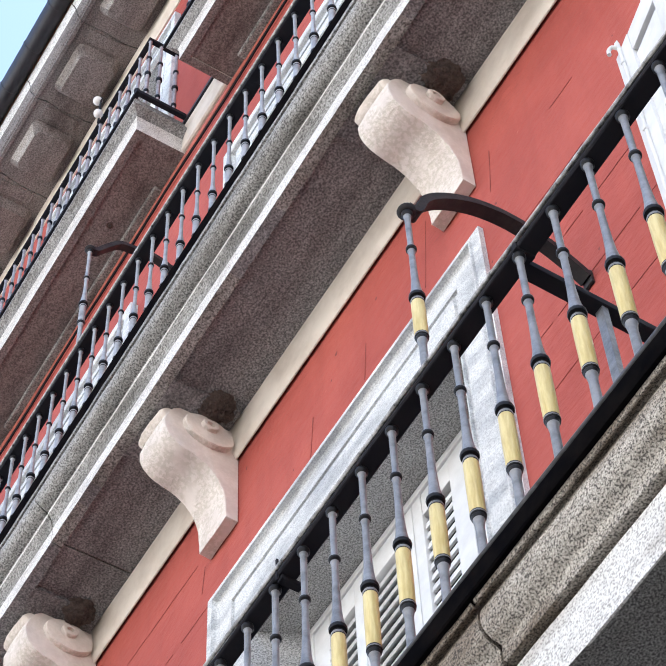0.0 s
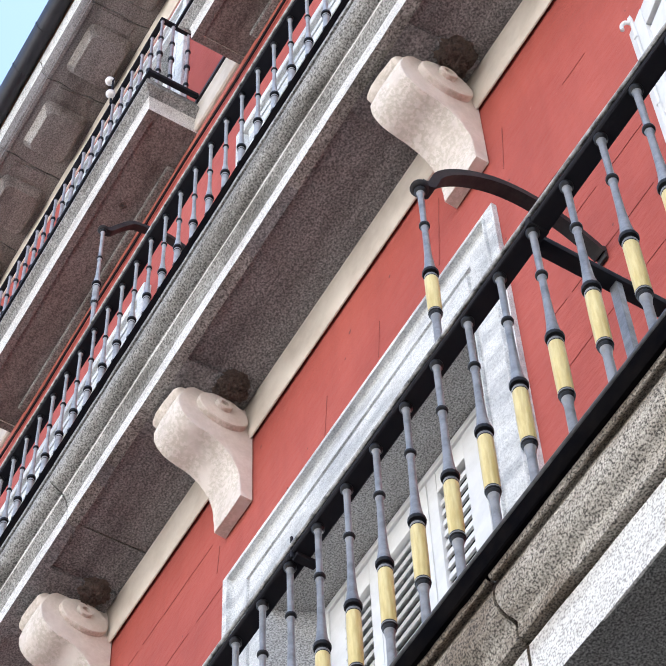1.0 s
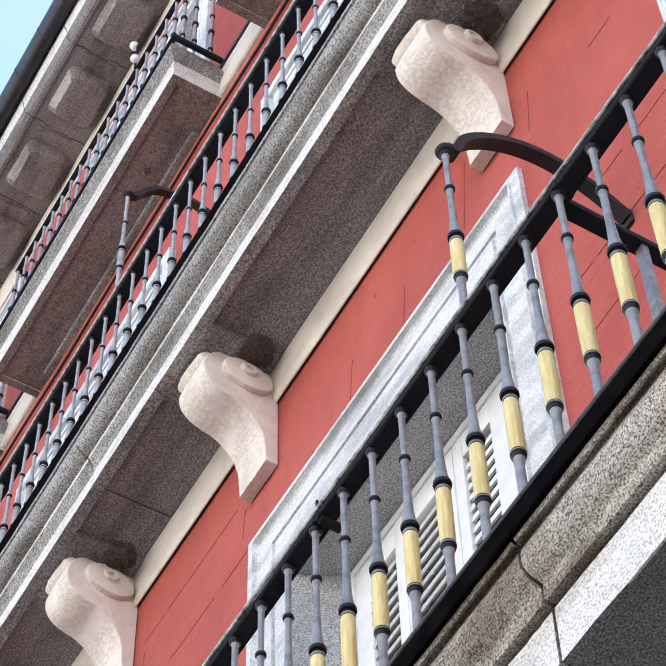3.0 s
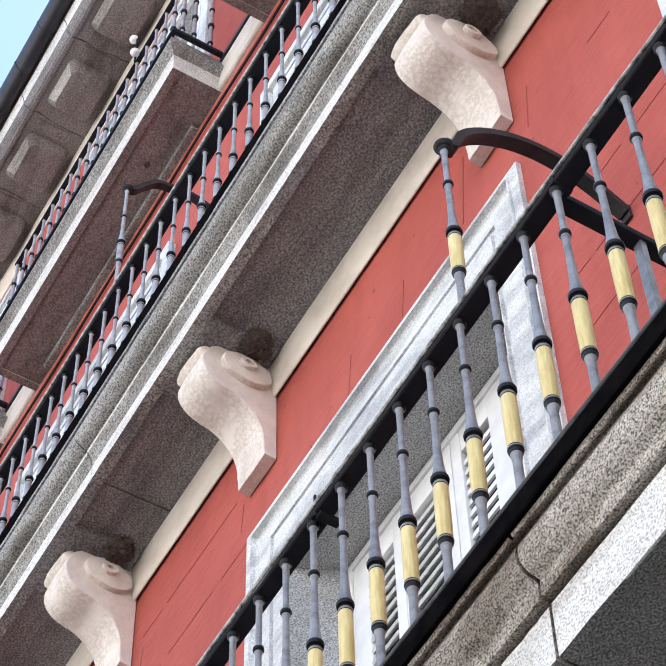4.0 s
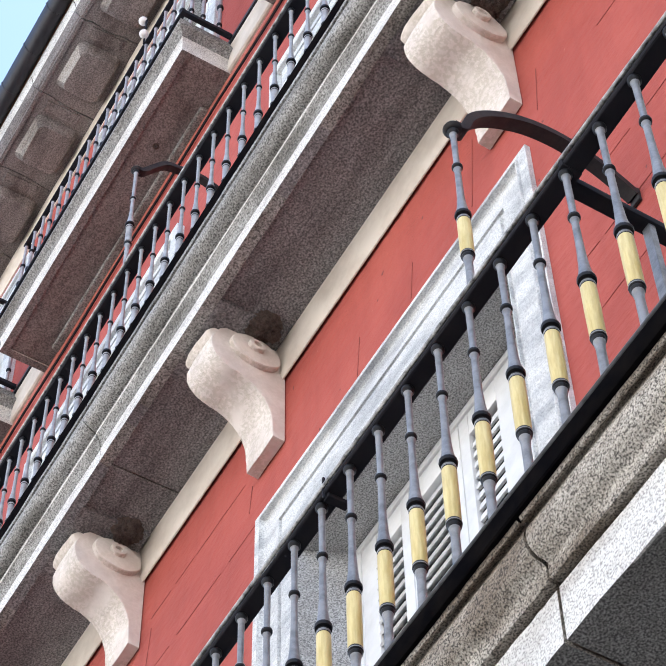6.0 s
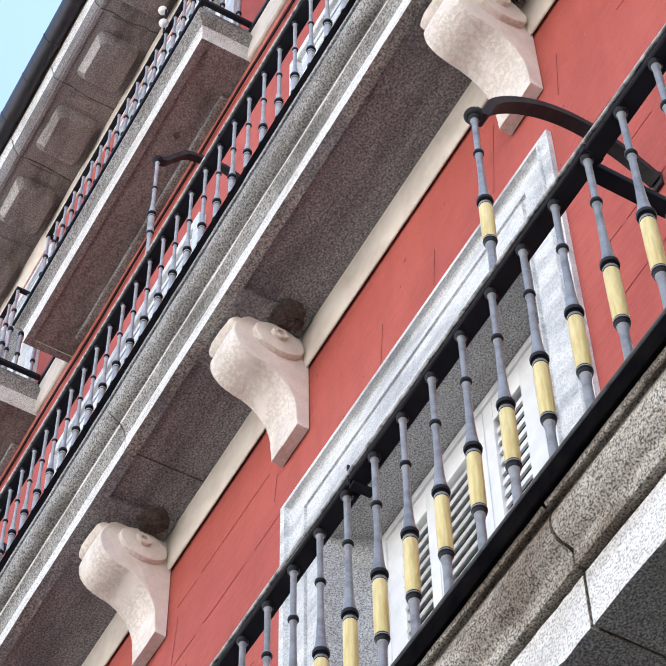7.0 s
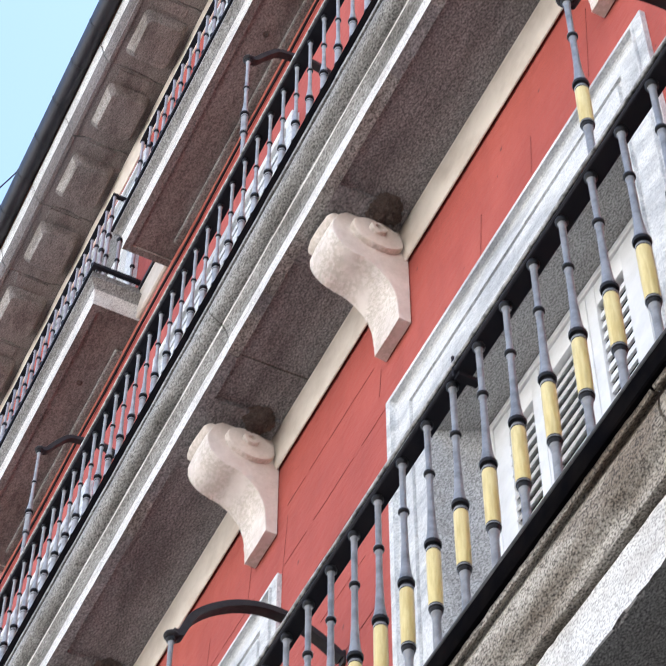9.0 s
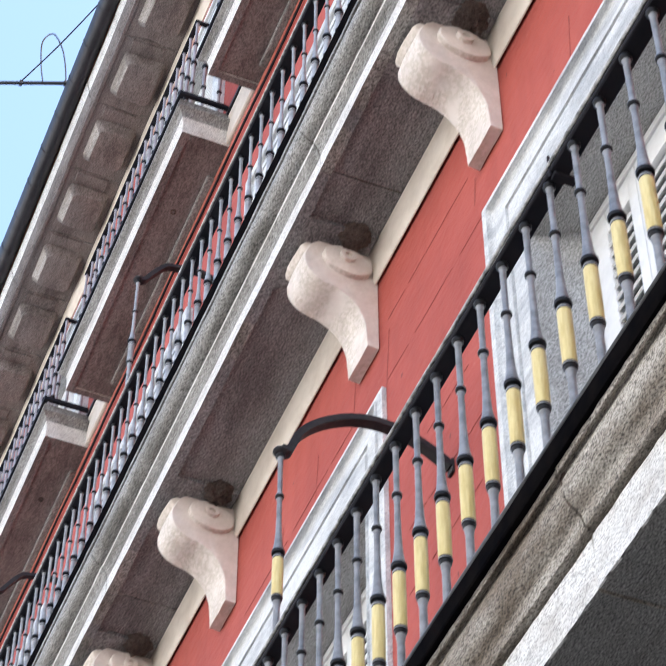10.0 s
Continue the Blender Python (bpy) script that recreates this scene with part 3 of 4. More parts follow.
# ---- iron railings ----
def baluster_mesh(name, top, ring, collar, sleeve_low, foot, k=1.0, sleeve=True, paint=BALUSTER):
    p, s = [], []

    def q(r, z, slot):
        p.append((r * k, z))
        s.append(slot)
    q(0.017, top, 1), q(0.020, top - 0.006, 1), q(0.020, top - 0.016, 1), q(0.014, top - 0.022, 0), q(0.0108, top - 0.03, 0)
    q(0.0100, ring + 0.018, 0), q(0.0118, ring + 0.011, 0), q(0.0165, ring + 0.009, 0), q(0.0178, ring + 0.004, 1), q(0.0182, ring - 0.001, 1), q(0.0172, ring - 0.005, 1), q(0.0125, ring - 0.008, 1), q(0.0138, ring - 0.012, 0), q(0.0112, ring - 0.016, 0)
    q(0.0104, ring - 0.03, 0), q(0.0110, ring - 0.11, 0), q(0.0124, ring - 0.17, 0) if ring - collar > 0.22 else None
    q(0.0150, collar + 0.062, 0), q(0.0180, collar + 0.035, 0), q(0.0225, collar + 0.014, 0), q(0.0225, collar + 0.010, 1)
    q(0.0262, collar + 0.007, 1), q(0.0272, collar + 0.001, 1), q(0.0255, collar - 0.006, 1), q(0.0175, collar - 0.009, 1), q(0.0178, collar - 0.017, 0), q(0.0215, collar - 0.019, 0), q(0.0225, collar - 0.023, 0), q(0.0212, collar - 0.027, 1)
    q(0.0190, collar - 0.030, 0), q(0.0190, sleeve_low + 0.024, 0)
    q(0.0218, sleeve_low + 0.022, 1), q(0.0226, sleeve_low + 0.017, 0), q(0.0226, sleeve_low + 0.013, 1), q(0.0190, sleeve_low + 0.009, 1), q(0.0204, sleeve_low + 0.004, 1), q(0.0165, sleeve_low - 0.003, 0)
    q(0.0125, sleeve_low - 0.03, 0), q(0.0138, foot, 0)
    sh = Shape()
    lathe(sh, p, 14, slots=s)
    me = sh.mesh(name, [paint, RING_IRON], True, 50)
    sl = None
    if sleeve:
        t = Shape()
        lathe(t, [(0.0200 * k, collar - 0.029), (0.0216 * k, collar - 0.033), (0.0222 * k, (collar + sleeve_low) / 2), (0.0216 * k, sleeve_low + 0.028), (0.0200 * k, sleeve_low + 0.024)], 16)
        sl = t.mesh("sleeve", [YELLOW], True, 50)
    return me, sl


def handrail_shape(x0, x1, y0, y1, z0, z1):
    sh = Shape()
    o = [(y0, z0 + 0.002), (y0 + 0.003, z0), (y1 - 0.003, z0), (y1, z0 + 0.002), (y1 + 0.003, z0 + 0.007), (y1 + 0.001, z1 - 0.004), (y1 - 0.005, z1), (y0 + 0.005, z1), (y0, z1 - 0.004)]
    return extrude_x(sh, o, stations(x0, x1, 0.25), 0, 0.0008, 3)


def arch_divider(rail, x, y, top, pts, ring, collar, low, foot, sleeve, pd=0.046):
    """A tall post on the railing with a flat bar curving back to the wall."""
    me, sl = baluster_mesh("divider_post", top, ring, collar, low, foot, 0.9, sleeve, BALUSTER if sleeve else BALUSTER_B)
    post = put("divider_post", me, rail, (x, y, 0))
    if sl:
        put("sleeve", sl, post, label="yellow painted sleeve")
    sh = Shape()
    bar(sh, curve_points([(x, yy, zz) for yy, zz in pts], 6), pd, 0.028, (1, 0, 0))
    lathe(sh, [(0.018, top - 0.004), (0.026, top + 0.001), (0.030, top + 0.009), (0.027, top + 0.018), (0.014, top + 0.022)], 16, (x, y))
    ye, ze = pts[-1]
    box(sh, x - 0.022, x + 0.022, 0.001, 0.014, ze - 0.035, ze + 0.035, 0.004)
    tube(sh, [(x + 0.01, ye + 0.012, ze + 0.025), (x, ye + 0.03, ze + 0.04), (x - 0.012, ye + 0.035, ze + 0.03)], 0.005)
    part("divider_arch", sh, ARCH_IRON, rail, "curved flat iron bar", smooth=True)


RAIL_A = thing("balcony_railing", "black wrought iron railing with grey balusters and yellow sleeves", "railing")
ya = 0.681
part("handrail", handrail_shape(-2.4, 7.4, 0.645, 0.697, 6.460, 6.484), IRON, RAIL_A)
bd = Shape()
extrude_x(bd, arc(0.701, 6.488, 0.006, 0.007, 0, 330, 11), stations(-2.4, 7.4, 0.1), 0, 0.0008, 21)
part("handrail_bead", bd, WORN_GLINT, RAIL_A, "worn rounded edge, its highlight put into the pale colour", smooth=True)
RT = 5.538
bt = Shape()
o = [(0.676, 5.462), (0.702, 5.462), (0.7055, 5.467), (0.7055, RT - 0.024), (0.702, RT - 0.006), (0.694, RT), (0.676, RT), (0.668, RT - 0.007), (0.668, RT - 0.026), (0.676, RT - 0.034)]
extrude_x(bt, o, stations(-2.4, 7.4, 0.2), 0, 0.001, 8)
part("bottom_rail", bt, IRON_BLACK, RAIL_A, smooth=True)
# Bead lighter than the rail, painting the highlight on its upper edge.
bd = Shape()
extrude_x(bd, arc(0.698, RT, 0.009, 0.009, 0, 330, 11), stations(-2.4, 7.4, 0.1), 0, 0.0008, 23)
part("rail_bead", bd, IRON_EDGE, RAIL_A, "rounded upper edge", smooth=True)
mb, ms = baluster_mesh("baluster", 6.461, 6.242, 5.957, 5.705, RT - 0.004, 0.90)
for i in range(-15, 49):
    b = put("baluster", mb, RAIL_A, (0.15 * i, ya, 0))
    b.rotation_euler = (0, 0, 0.37 * i)
    put("sleeve", ms, b, label="yellow painted sleeve")
ARCH_A = [(0.681, 7.384), (0.655, 7.388), (0.642, 7.415), (0.622, 7.475), (0.580, 7.535), (0.515, 7.595), (0.434, 7.645), (0.354, 7.672), (0.276, 7.678), (0.20, 7.665), (0.124, 7.635), (0.051, 7.590), (0.012, 7.56)]
for x in (-0.174, 2.636, 5.45):
    arch_divider(RAIL_A, x, ya, 7.366, ARCH_A, 7.150, 6.880, 6.66, 6.48, True)
# side rail between two flats, with flat legs
sd = Shape()
box(sd, -0.586, -0.540, 0.003, 0.646, 6.480, 6.506, 0.003)
part("side_rail", sd, IRON, RAIL_A, smooth=True)
for yy in (0.40, 0.06):
    lg = Shape()
    box(lg, -0.578, -0.548, yy - 0.01, yy + 0.01, 5.455, 6.482, 0.002)
    part("side_leg", lg, BALUSTER, RAIL_A, "flat grey bar")
st = Shape()
box(st, 0.547, 0.573, 0.622, 0.690, 6.444, 6.462, 0.003)
box(st, 0.556, 0.564, 0.694, 0.702, 6.440, 6.532, 0.002)
part("rail_bracket", st, IRON, RAIL_A)
fe = Shape()
box(fe, -0.622, -0.600, 0.642, 0.704, 6.455, 6.496, 0.006)
part("ferrule", fe, IRON, RAIL_A, "worn iron joint sleeve on the handrail", smooth=True)

RAIL_B = thing("balcony_railing", "black iron railing with slender grey balusters, no sleeves", "railing")
yb = 0.497
part("handrail", handrail_shape(-2.4, 12.4, 0.452, 0.518, 10.745, 10.768), IRON, RAIL_B)
bd = Shape()
extrude_x(bd, arc(0.522, 10.772, 0.007, 0.009, 0, 330, 11), stations(-2.4, 12.4, 0.2), 0, 0.0008, 22)
part("handrail_bead", bd, WORN_GLINT, RAIL_B, "worn rounded edge, its highlight put into the pale colour", smooth=True)
bt = Shape()
o = [(0.492, 9.885), (0.526, 9.885), (0.531, 9.895), (0.531, 9.985), (0.526, 10.005), (0.512, 10.012), (0.492, 10.012), (0.486, 10.0)]
extrude_x(bt, o, stations(-2.4, 12.4, 0.2), 0, 0.001, 9)
part("bottom_rail", bt, IRON_BLACK, RAIL_B, smooth=True)
mb, _ = baluster_mesh("baluster", 10.746, 10.475, 10.225, 10.06, 10.01, 0.80, False, BALUSTER_B)
for i in range(-14, 86):
    put("baluster", mb, RAIL_B, (1.965 + 0.143 * (i - 14), yb, 0))
ARCH_B = [(0.497, 11.80), (0.475, 11.80), (0.455, 11.815), (0.41, 11.89), (0.34, 11.985), (0.265, 12.01), (0.18, 12.03), (0.112, 12.03), (0.012, 11.99)]
for x in (-0.18, 2.727, 5.628, 8.53):
    arch_divider(RAIL_B, x, yb, 11.785, ARCH_B, 11.50, 11.24, 11.05, 10.768, False, 0.042)


# ---- third floor: separate balconies ----
def balcony_c(x0, x1):
    slab = thing("balcony_slab", "small separate granite balcony slab with moulded edge and panelled underside", "balcony slab", "upper balconies")
    z, edge = 13.29, 0.330
    nose = [(0.0, z), (0.0, z + 0.085), (0.003, z + 0.115), (0.010, z + 0.145), (0.022, z + 0.172), (0.038, z + 0.192), (0.056, z + 0.204), (0.058, z + 0.206), (0.058, z + 0.224), (0.050, z + 0.228), (0.048, z + 0.275), (-0.05, z + 0.275), (-0.05, z)]
    sh = Shape()
    sweep(sh, [(x0, 0.0, 0), (x0, edge, 0), (x1, edge, 0), (x1, 0.0, 0)], nose, (0, 0, 1))
    # Shading by slot: hollow darkened, upright band bright, underside brown.
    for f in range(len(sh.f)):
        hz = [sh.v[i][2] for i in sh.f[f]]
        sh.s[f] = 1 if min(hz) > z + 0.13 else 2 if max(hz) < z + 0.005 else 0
    part("edge_moulding", sh, [GRANITE_LIT_BAND, GRANITE_FAR, SOFFIT_BROWN_SHADED], slab, smooth=True)
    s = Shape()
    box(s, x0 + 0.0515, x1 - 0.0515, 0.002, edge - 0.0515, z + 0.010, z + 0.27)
    part("soffit_panel", s, SOFFIT_BROWN_SHADED, slab)
    r = Shape()
    box(r, x0 + 0.27, x1 - 0.19, 0.003, 0.062, z - 0.020, z + 0.014, 0.012)
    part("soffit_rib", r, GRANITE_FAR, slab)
    d = Shape()
    lathe(d, [(0.020, z + 0.011), (0.020, z + 0.004), (0.012, z + 0.003), (0.012, z + 0.011)], 14, (x0 + 0.64, 0.163))
    part("drain_hole", d, MUD, slab, "small stained drain hole", smooth=True)
    rail = thing("balcony_railing", "narrow black iron balcony railing with thin turned bars", "railing", "upper railings")
    y, top = 0.288, 14.60
    e0, e1 = x0 + 0.01, x1 - 0.01
    zt = C_TOP + 0.012
    for nm, zz, w, tk, off in (("handrail", top, 0.032, 0.020, 0.0), ("bottom_rail", zt + 0.010, 0.030, 0.030, 0.090)):
        way = [(e0 - off, 0.062, 0), (e0 - off, y + off, 0), (e1 + off, y + off, 0), (e1 + off, 0.062, 0)]
        h = Shape()
        sweep(h, way, [(-w / 2, zz - tk / 2), (w / 2, zz - tk / 2), (w / 2, zz + tk / 2), (-w / 2, zz + tk / 2)], (0, 0, 1))
        part(nm, h, IRON, rail)
    n = round((e1 - e0) / 0.132)
    for i in range(n + 1):
        put("baluster", BC, rail, (e0 + (e1 - e0) * i / n, y, 0))
    for e in (e0, e1):
        for yy in (0.21, 0.10):
            put("baluster", BC, rail, (e, yy, 0))
    return slab


bc = Shape()
pf, sf = [], []
for r, z, s in ((0.013, 14.59, 1), (0.013, 14.575, 0), (0.0095, 14.56, 0), (0.0095, 14.345, 0), (0.0175, 14.338, 1), (0.0175, 14.322, 1), (0.0110, 14.314, 0), (0.0120, 14.125, 0), (0.0205, 14.115, 1), (0.021, 14.09, 1), (0.0125, 14.08, 0), (0.0125, 13.88, 0), (0.0175, 13.87, 1), (0.0175, 13.855, 1), (0.010, 13.845, 0), (0.011, 13.57, 0)):
    pf.append((r, z)), sf.append(s)
lathe(bc, pf, 10, slots=sf)
BC = bc.mesh("baluster", [BALUSTER_C, RING_IRON], True, 50)
for x0, x1 in ((-3.10, -0.70), (-0.21, 2.17), (2.675, 5.09), (5.56, 7.98), (8.45, 10.87), (11.34, 13.7)):
    balcony_c(x0, x1)

# string course between the upper balconies, with dark flashing
sc = Shape()
extrude_x(sc, [(0.0, 13.312), (0.020, 13.312), (0.032, 13.318), (0.034, 13.325), (0.034, 13.50), (0.045, 13.53), (0.045, 13.555), (0.0, 13.555)], stations(X0, X1, 0.5))
tagged(part("trim_string_course", sc, CREAM, None), "cream plaster string course along the facade", "moulding", kind="structure")
fl = Shape()
extrude_x(fl, [(0.0, 13.558), (0.058, 13.558), (0.060, 13.585), (0.0, 13.60)], stations(X0, X1, 0.5))
tagged(part("trim_flashing", fl, ZINC, None), "dark metal flashing on the string course", "flashing", kind="structure")

wc = Shape()
tube(wc, [(x, 0.016 + 0.003 * math.sin(x * 5), 13.165 + 0.004 * math.sin(x * 2.3)) for x in stations(X0, X1, 0.3)], 0.009, 6)
tagged(part("wall_cable", wc, IRON, None, smooth=True), "thin black cable fixed along the red wall", "cable")
ws = Shape()
extrude_x(ws, [(0.0, 13.235), (0.010, 13.238), (0.013, 13.25), (0.013, 13.288), (0.0, 13.288)], stations(X0, X1, 0.5))
tagged(part("trim_strip", ws, SALMON, None), "salmon painted strip under the upper balconies", "moulding", kind="structure")

# ---- cornice and gutter ----
ZC = 16.25
co = Shape()
prof = [(0.0, ZC)] + [(0.05 + 0.06 * k, ZC) for k in range(7)] + [(0.470, ZC), (0.474, ZC - 0.012), (0.500, ZC - 0.012), (0.503, ZC + 0.01), (0.512, ZC + 0.014), (0.540, ZC + 0.055), (0.546, ZC + 0.095), (0.566, ZC + 0.16), (0.575, ZC + 0.17), (0.575, ZC + 0.215), (0.0, ZC + 0.215)]


def eaves_block(sh, x0, x1, y0, y1, z0, z1):
    """A hanging block with splayed, round-cornered sides, from its root z0 down to its face z1."""
    rings = []
    for k, z in ((0.0, z0), (0.10, z0 - 0.02), (0.55, z0 - 0.052), (0.90, z1 + 0.006), (1.0, z1 + 0.001), (1.10, z1)):
        a, b, c, d = x0 + 0.040 * k, x1 - 0.040 * k, y0 + 0.03 * k, y1 - 0.050 * k
        r = 0.045
        ring = []
        for cx, cy, a0 in ((b - r, d - r, 0), (a + r, d - r, 90), (a + r, c + r, 180), (b - r, c + r, 270)):
            ring += [(cx + r * math.cos(radians(a0 + q)), cy + r * math.sin(radians(a0 + q)), z) for q in (0, 30, 60, 90)]
        rings.append(ring)
    n = len(rings[0])
    f = [(i * n + k, i * n + (k + 1) % n, (i + 1) * n + (k + 1) % n, (i + 1) * n + k) for i in range(len(rings) - 1) for k in range(n)]
    return sh.add([p for ring in rings for p in ring], f + [tuple(range(n)), tuple((len(rings) - 1) * n + k for k in range(n))])


tagged(thing("cornice", "grey granite eaves cornice with projecting blocks", "cornice", kind="structure"))
cornice = bpy.data.objects["cornice"]
jx = [4.155 + 0.689 * k for k in range(-15, 17)]
for a, b in zip(jx, jx[1:]):
    sh = Shape()
    lean = random.Random(round(a * 50)).uniform(-0.004, 0.004)
    extrude_x(sh, [(y + (lean if y > 0.1 else 0), z) for y, z in prof], stations(a + 0.004, b - 0.004, 0.34), 0, 0.001, round(a * 7))
    # Painted light: lower faces get dark granite, the upper nose the pale one.
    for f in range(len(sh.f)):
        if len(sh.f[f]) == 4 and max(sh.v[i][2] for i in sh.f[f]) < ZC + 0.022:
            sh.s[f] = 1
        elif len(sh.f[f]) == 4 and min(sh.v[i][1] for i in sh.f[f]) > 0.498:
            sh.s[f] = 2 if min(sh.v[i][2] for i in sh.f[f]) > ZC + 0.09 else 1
    mm = len(prof)
    for at, first_v in ((a, 0), (b, len(sh.v) - mm)):
        for k, (y, q) in enumerate(prof):
            vx, vy, vz = sh.v[first_v + k]
            sh.v[first_v + k] = (vx + 0.030 * noise.noise((y * 9, q * 9, at)) + 0.012 * noise.noise((y * 40, q * 40, at)), vy, vz)
    part("stone", sh, [GRANITE_FAR, SOFFIT_BROWN_SHADED, GRANITE_LIT], cornice, smooth=True)
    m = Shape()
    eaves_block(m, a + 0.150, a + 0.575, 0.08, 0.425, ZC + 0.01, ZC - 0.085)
    # Outward faces take the lighter slot, as if lit from the street.
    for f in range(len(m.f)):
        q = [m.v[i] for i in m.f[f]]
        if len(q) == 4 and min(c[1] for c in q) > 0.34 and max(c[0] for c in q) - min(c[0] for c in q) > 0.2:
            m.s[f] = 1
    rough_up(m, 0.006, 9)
    part("block", m, [SOFFIT_BROWN_SHADED, BLOCK_EDGE_LIT], cornice, smooth=True)
    pn = Shape()
    box(pn, a + 0.022, a + 0.118, 0.14, 0.40, ZC - 0.012, ZC + 0.01, 0.005)
    rough_up(pn, 0.006, 11)
    part("raised_panel", pn, SOFFIT_BROWN_SHADED, cornice)
ct = Shape()
extrude_x(ct, [(0.0, 16.02), (0.010, 16.02), (0.014, 16.05), (0.030, 16.10), (0.038, 16.20), (0.042, 16.248), (0.0, 16.248)], stations(X0, X1, 0.5))
tagged(part("trim_eaves", ct, CREAM, None, smooth=True), "cream plaster band under the eaves", "moulding", kind="structure")
gutter = thing("gutter", "dark zinc half-round eaves gutter with seams", "gutter")
gx = [4.308 + 0.37 * k for k in range(-27, 31)]
for a, b in zip(gx, gx[1:]):
    g = Shape()
    o = arc(0.648, 16.51, 0.070, 0.090, 180, 352, 12) + [(0.722, 16.525), (0.714, 16.53)] + [(y, z) for y, z in reversed(arc(0.648, 16.513, 0.064, 0.082, 182, 350, 10))]
    extrude_x(g, o, [a, b])
    extrude_x(g, [(0.648 + (y - 0.648) * 1.05, 16.51 + (z - 16.51) * 1.05) for y, z in o], [a - 0.007, a + 0.007])
    part("length", g, ZINC, gutter, smooth=True)


# ---- window surrounds and shutters ----
SURROUND = [(0.0, 0.0), (0.0, 0.042), (0.004, 0.046), (0.068, 0.047), (0.073, 0.042), (0.076, 0.002), (0.088, 0.002), (0.105, 0.012), (0.118, 0.030), (0.178, 0.033), (0.180, 0.004), (0.192, 0.004), (0.198, 0.030), (0.285, 0.030), (0.288, 0.0)]


def surround(name, x0, x1, z0, z1, w, label, head=0.0):
    ob = thing(name, label, "window", kind="structure")
    k = w / 0.288
    sh = Shape()
    sweep(sh, [(x0 - w, 0, z0), (x0 - w, 0, z1 + w + head), (x1 + w, 0, z1 + w + head), (x1 + w, 0, z0)], [(u * k, h) for u, h in SURROUND], (0, 1, 0))
    part("stone_surround", sh, SURROUND_STONE, ob)
    if head:
        ls = Shape()
        box(ls, x0 - 0.004, x1 + 0.004, 0.0, 0.027, z1 - 0.006, z1 + head + 0.004, 0.002)
        part("stone_lintel", ls, SURROUND_STONE, ob)
    rv = Shape()
    box(rv, x0 - 0.02, x1 + 0.02, -0.33, -0.001, z1 - 0.006, z1 + 0.02)
    box(rv, x0 - 0.02, x0 + 0.006, -0.33, -0.001, z0, z1 - 0.006)
    box(rv, x1 - 0.006, x1 + 0.02, -0.33, -0.001, z0, z1 - 0.006)
    part("stone_reveal", rv, GRANITE, ob)
    g = Shape()
    box(g, x0 + 0.006, x1 - 0.006, -0.332, -0.322, z0, z1 - 0.006)
    part("pane", g, GLASS, ob)
    return ob


def grand_surround(name, x0, x1, z0, z1, lo, hi, top, label):
    """A moulded stone frame: outer fillet, raised arris with a hollow, fascia, groove and inner fascia, over a flat lintel."""
    ob = thing(name, label, "window", kind="structure")
    prof = [(0.0, 0.0), (0.0, 0.022), (0.048, 0.022), (0.050, 0.033), (0.054, 0.0345), (0.056, 0.025), (0.060, 0.015), (0.068, 0.009), (0.082, 0.006), (0.104, 0.0055), (0.135, 0.008), (0.155, 0.0125), (0.176, 0.0145), (0.178, 0.002), (0.202, 0.002), (0.204, 0.0145)]
    def run(w):
        return prof + [(w - 0.002, 0.0145), (w, 0.012), (w, 0.0)]
    sh = Shape()
    n = len(run(lo))
    v = []
    for px, sgn, w, foot in ((x0 - lo, 1, lo, True), (x0 - lo, 1, lo, False), (x1 + hi, -1, hi, False), (x1 + hi, -1, hi, True)):
        for (u, h), (ut, ht) in zip(run(w), run(top)):
            v.append((px + sgn * u, h, z0 if foot else z1 + top - (ut if u < w - 0.003 else top)))
    f = [(i * n + k, i * n + (k + 1) % n, (i + 1) * n + (k + 1) % n, (i + 1) * n + k) for i in range(3) for k in range(n)]
    sh.add(v, f + [tuple(range(n)), tuple(3 * n + k for k in range(n))])
    rough_up(sh, 0.0015, 14)
    part("stone_surround", sh, SURROUND_STONE, ob)
    rv = Shape()
    box(rv, x0 - 0.02, x1 + 0.02, -0.33, -0.001, z1 - 0.006, z1 + 0.02)
    for a, b in ((x0 - 0.02, x0 + 0.006), (x1 + 0.02, x1 - 0.006)):
        c = b + (0.055 if b > a else -0.095)
        w = [(a, -0.001), (b, -0.001), (c, -0.20), (c, -0.33), (a, -0.33)]
        sh2 = [(x, y, z) for z in (z0, z1 - 0.006) for x, y in w]
        rv.add(sh2, [(0, 1, 2, 3, 4), (5, 6, 7, 8, 9)] + [(k, (k + 1) % 5, 5 + (k + 1) % 5, 5 + k) for k in range(5)])
    part("stone_reveal", rv, GRANITE, ob)
    fr = Shape()
    box(fr, x0 + 0.062, x1 - 0.102, -0.235, -0.188, z1 - 0.046, z1 - 0.008, 0.004)
    box(fr, x1 - 0.138, x1 - 0.102, -0.235, -0.188, z0, z1 - 0.047, 0.004)
    part("window_frame", fr, WHITE, ob, "white painted wooden frame", smooth=True)
    pn = Shape()
    box(pn, x0 + 0.062, x0 + 0.305, -0.232, -0.196, z0, z1 - 0.047, 0.004)
    part("side_panel", pn, WHITE, ob, "plain white painted wooden panel", smooth=True)
    g = Shape()
    box(g, x0 + 0.006, x1 - 0.006, -0.332, -0.322, z0, z1 - 0.006)
    part("pane", g, GLASS, ob)
    return ob


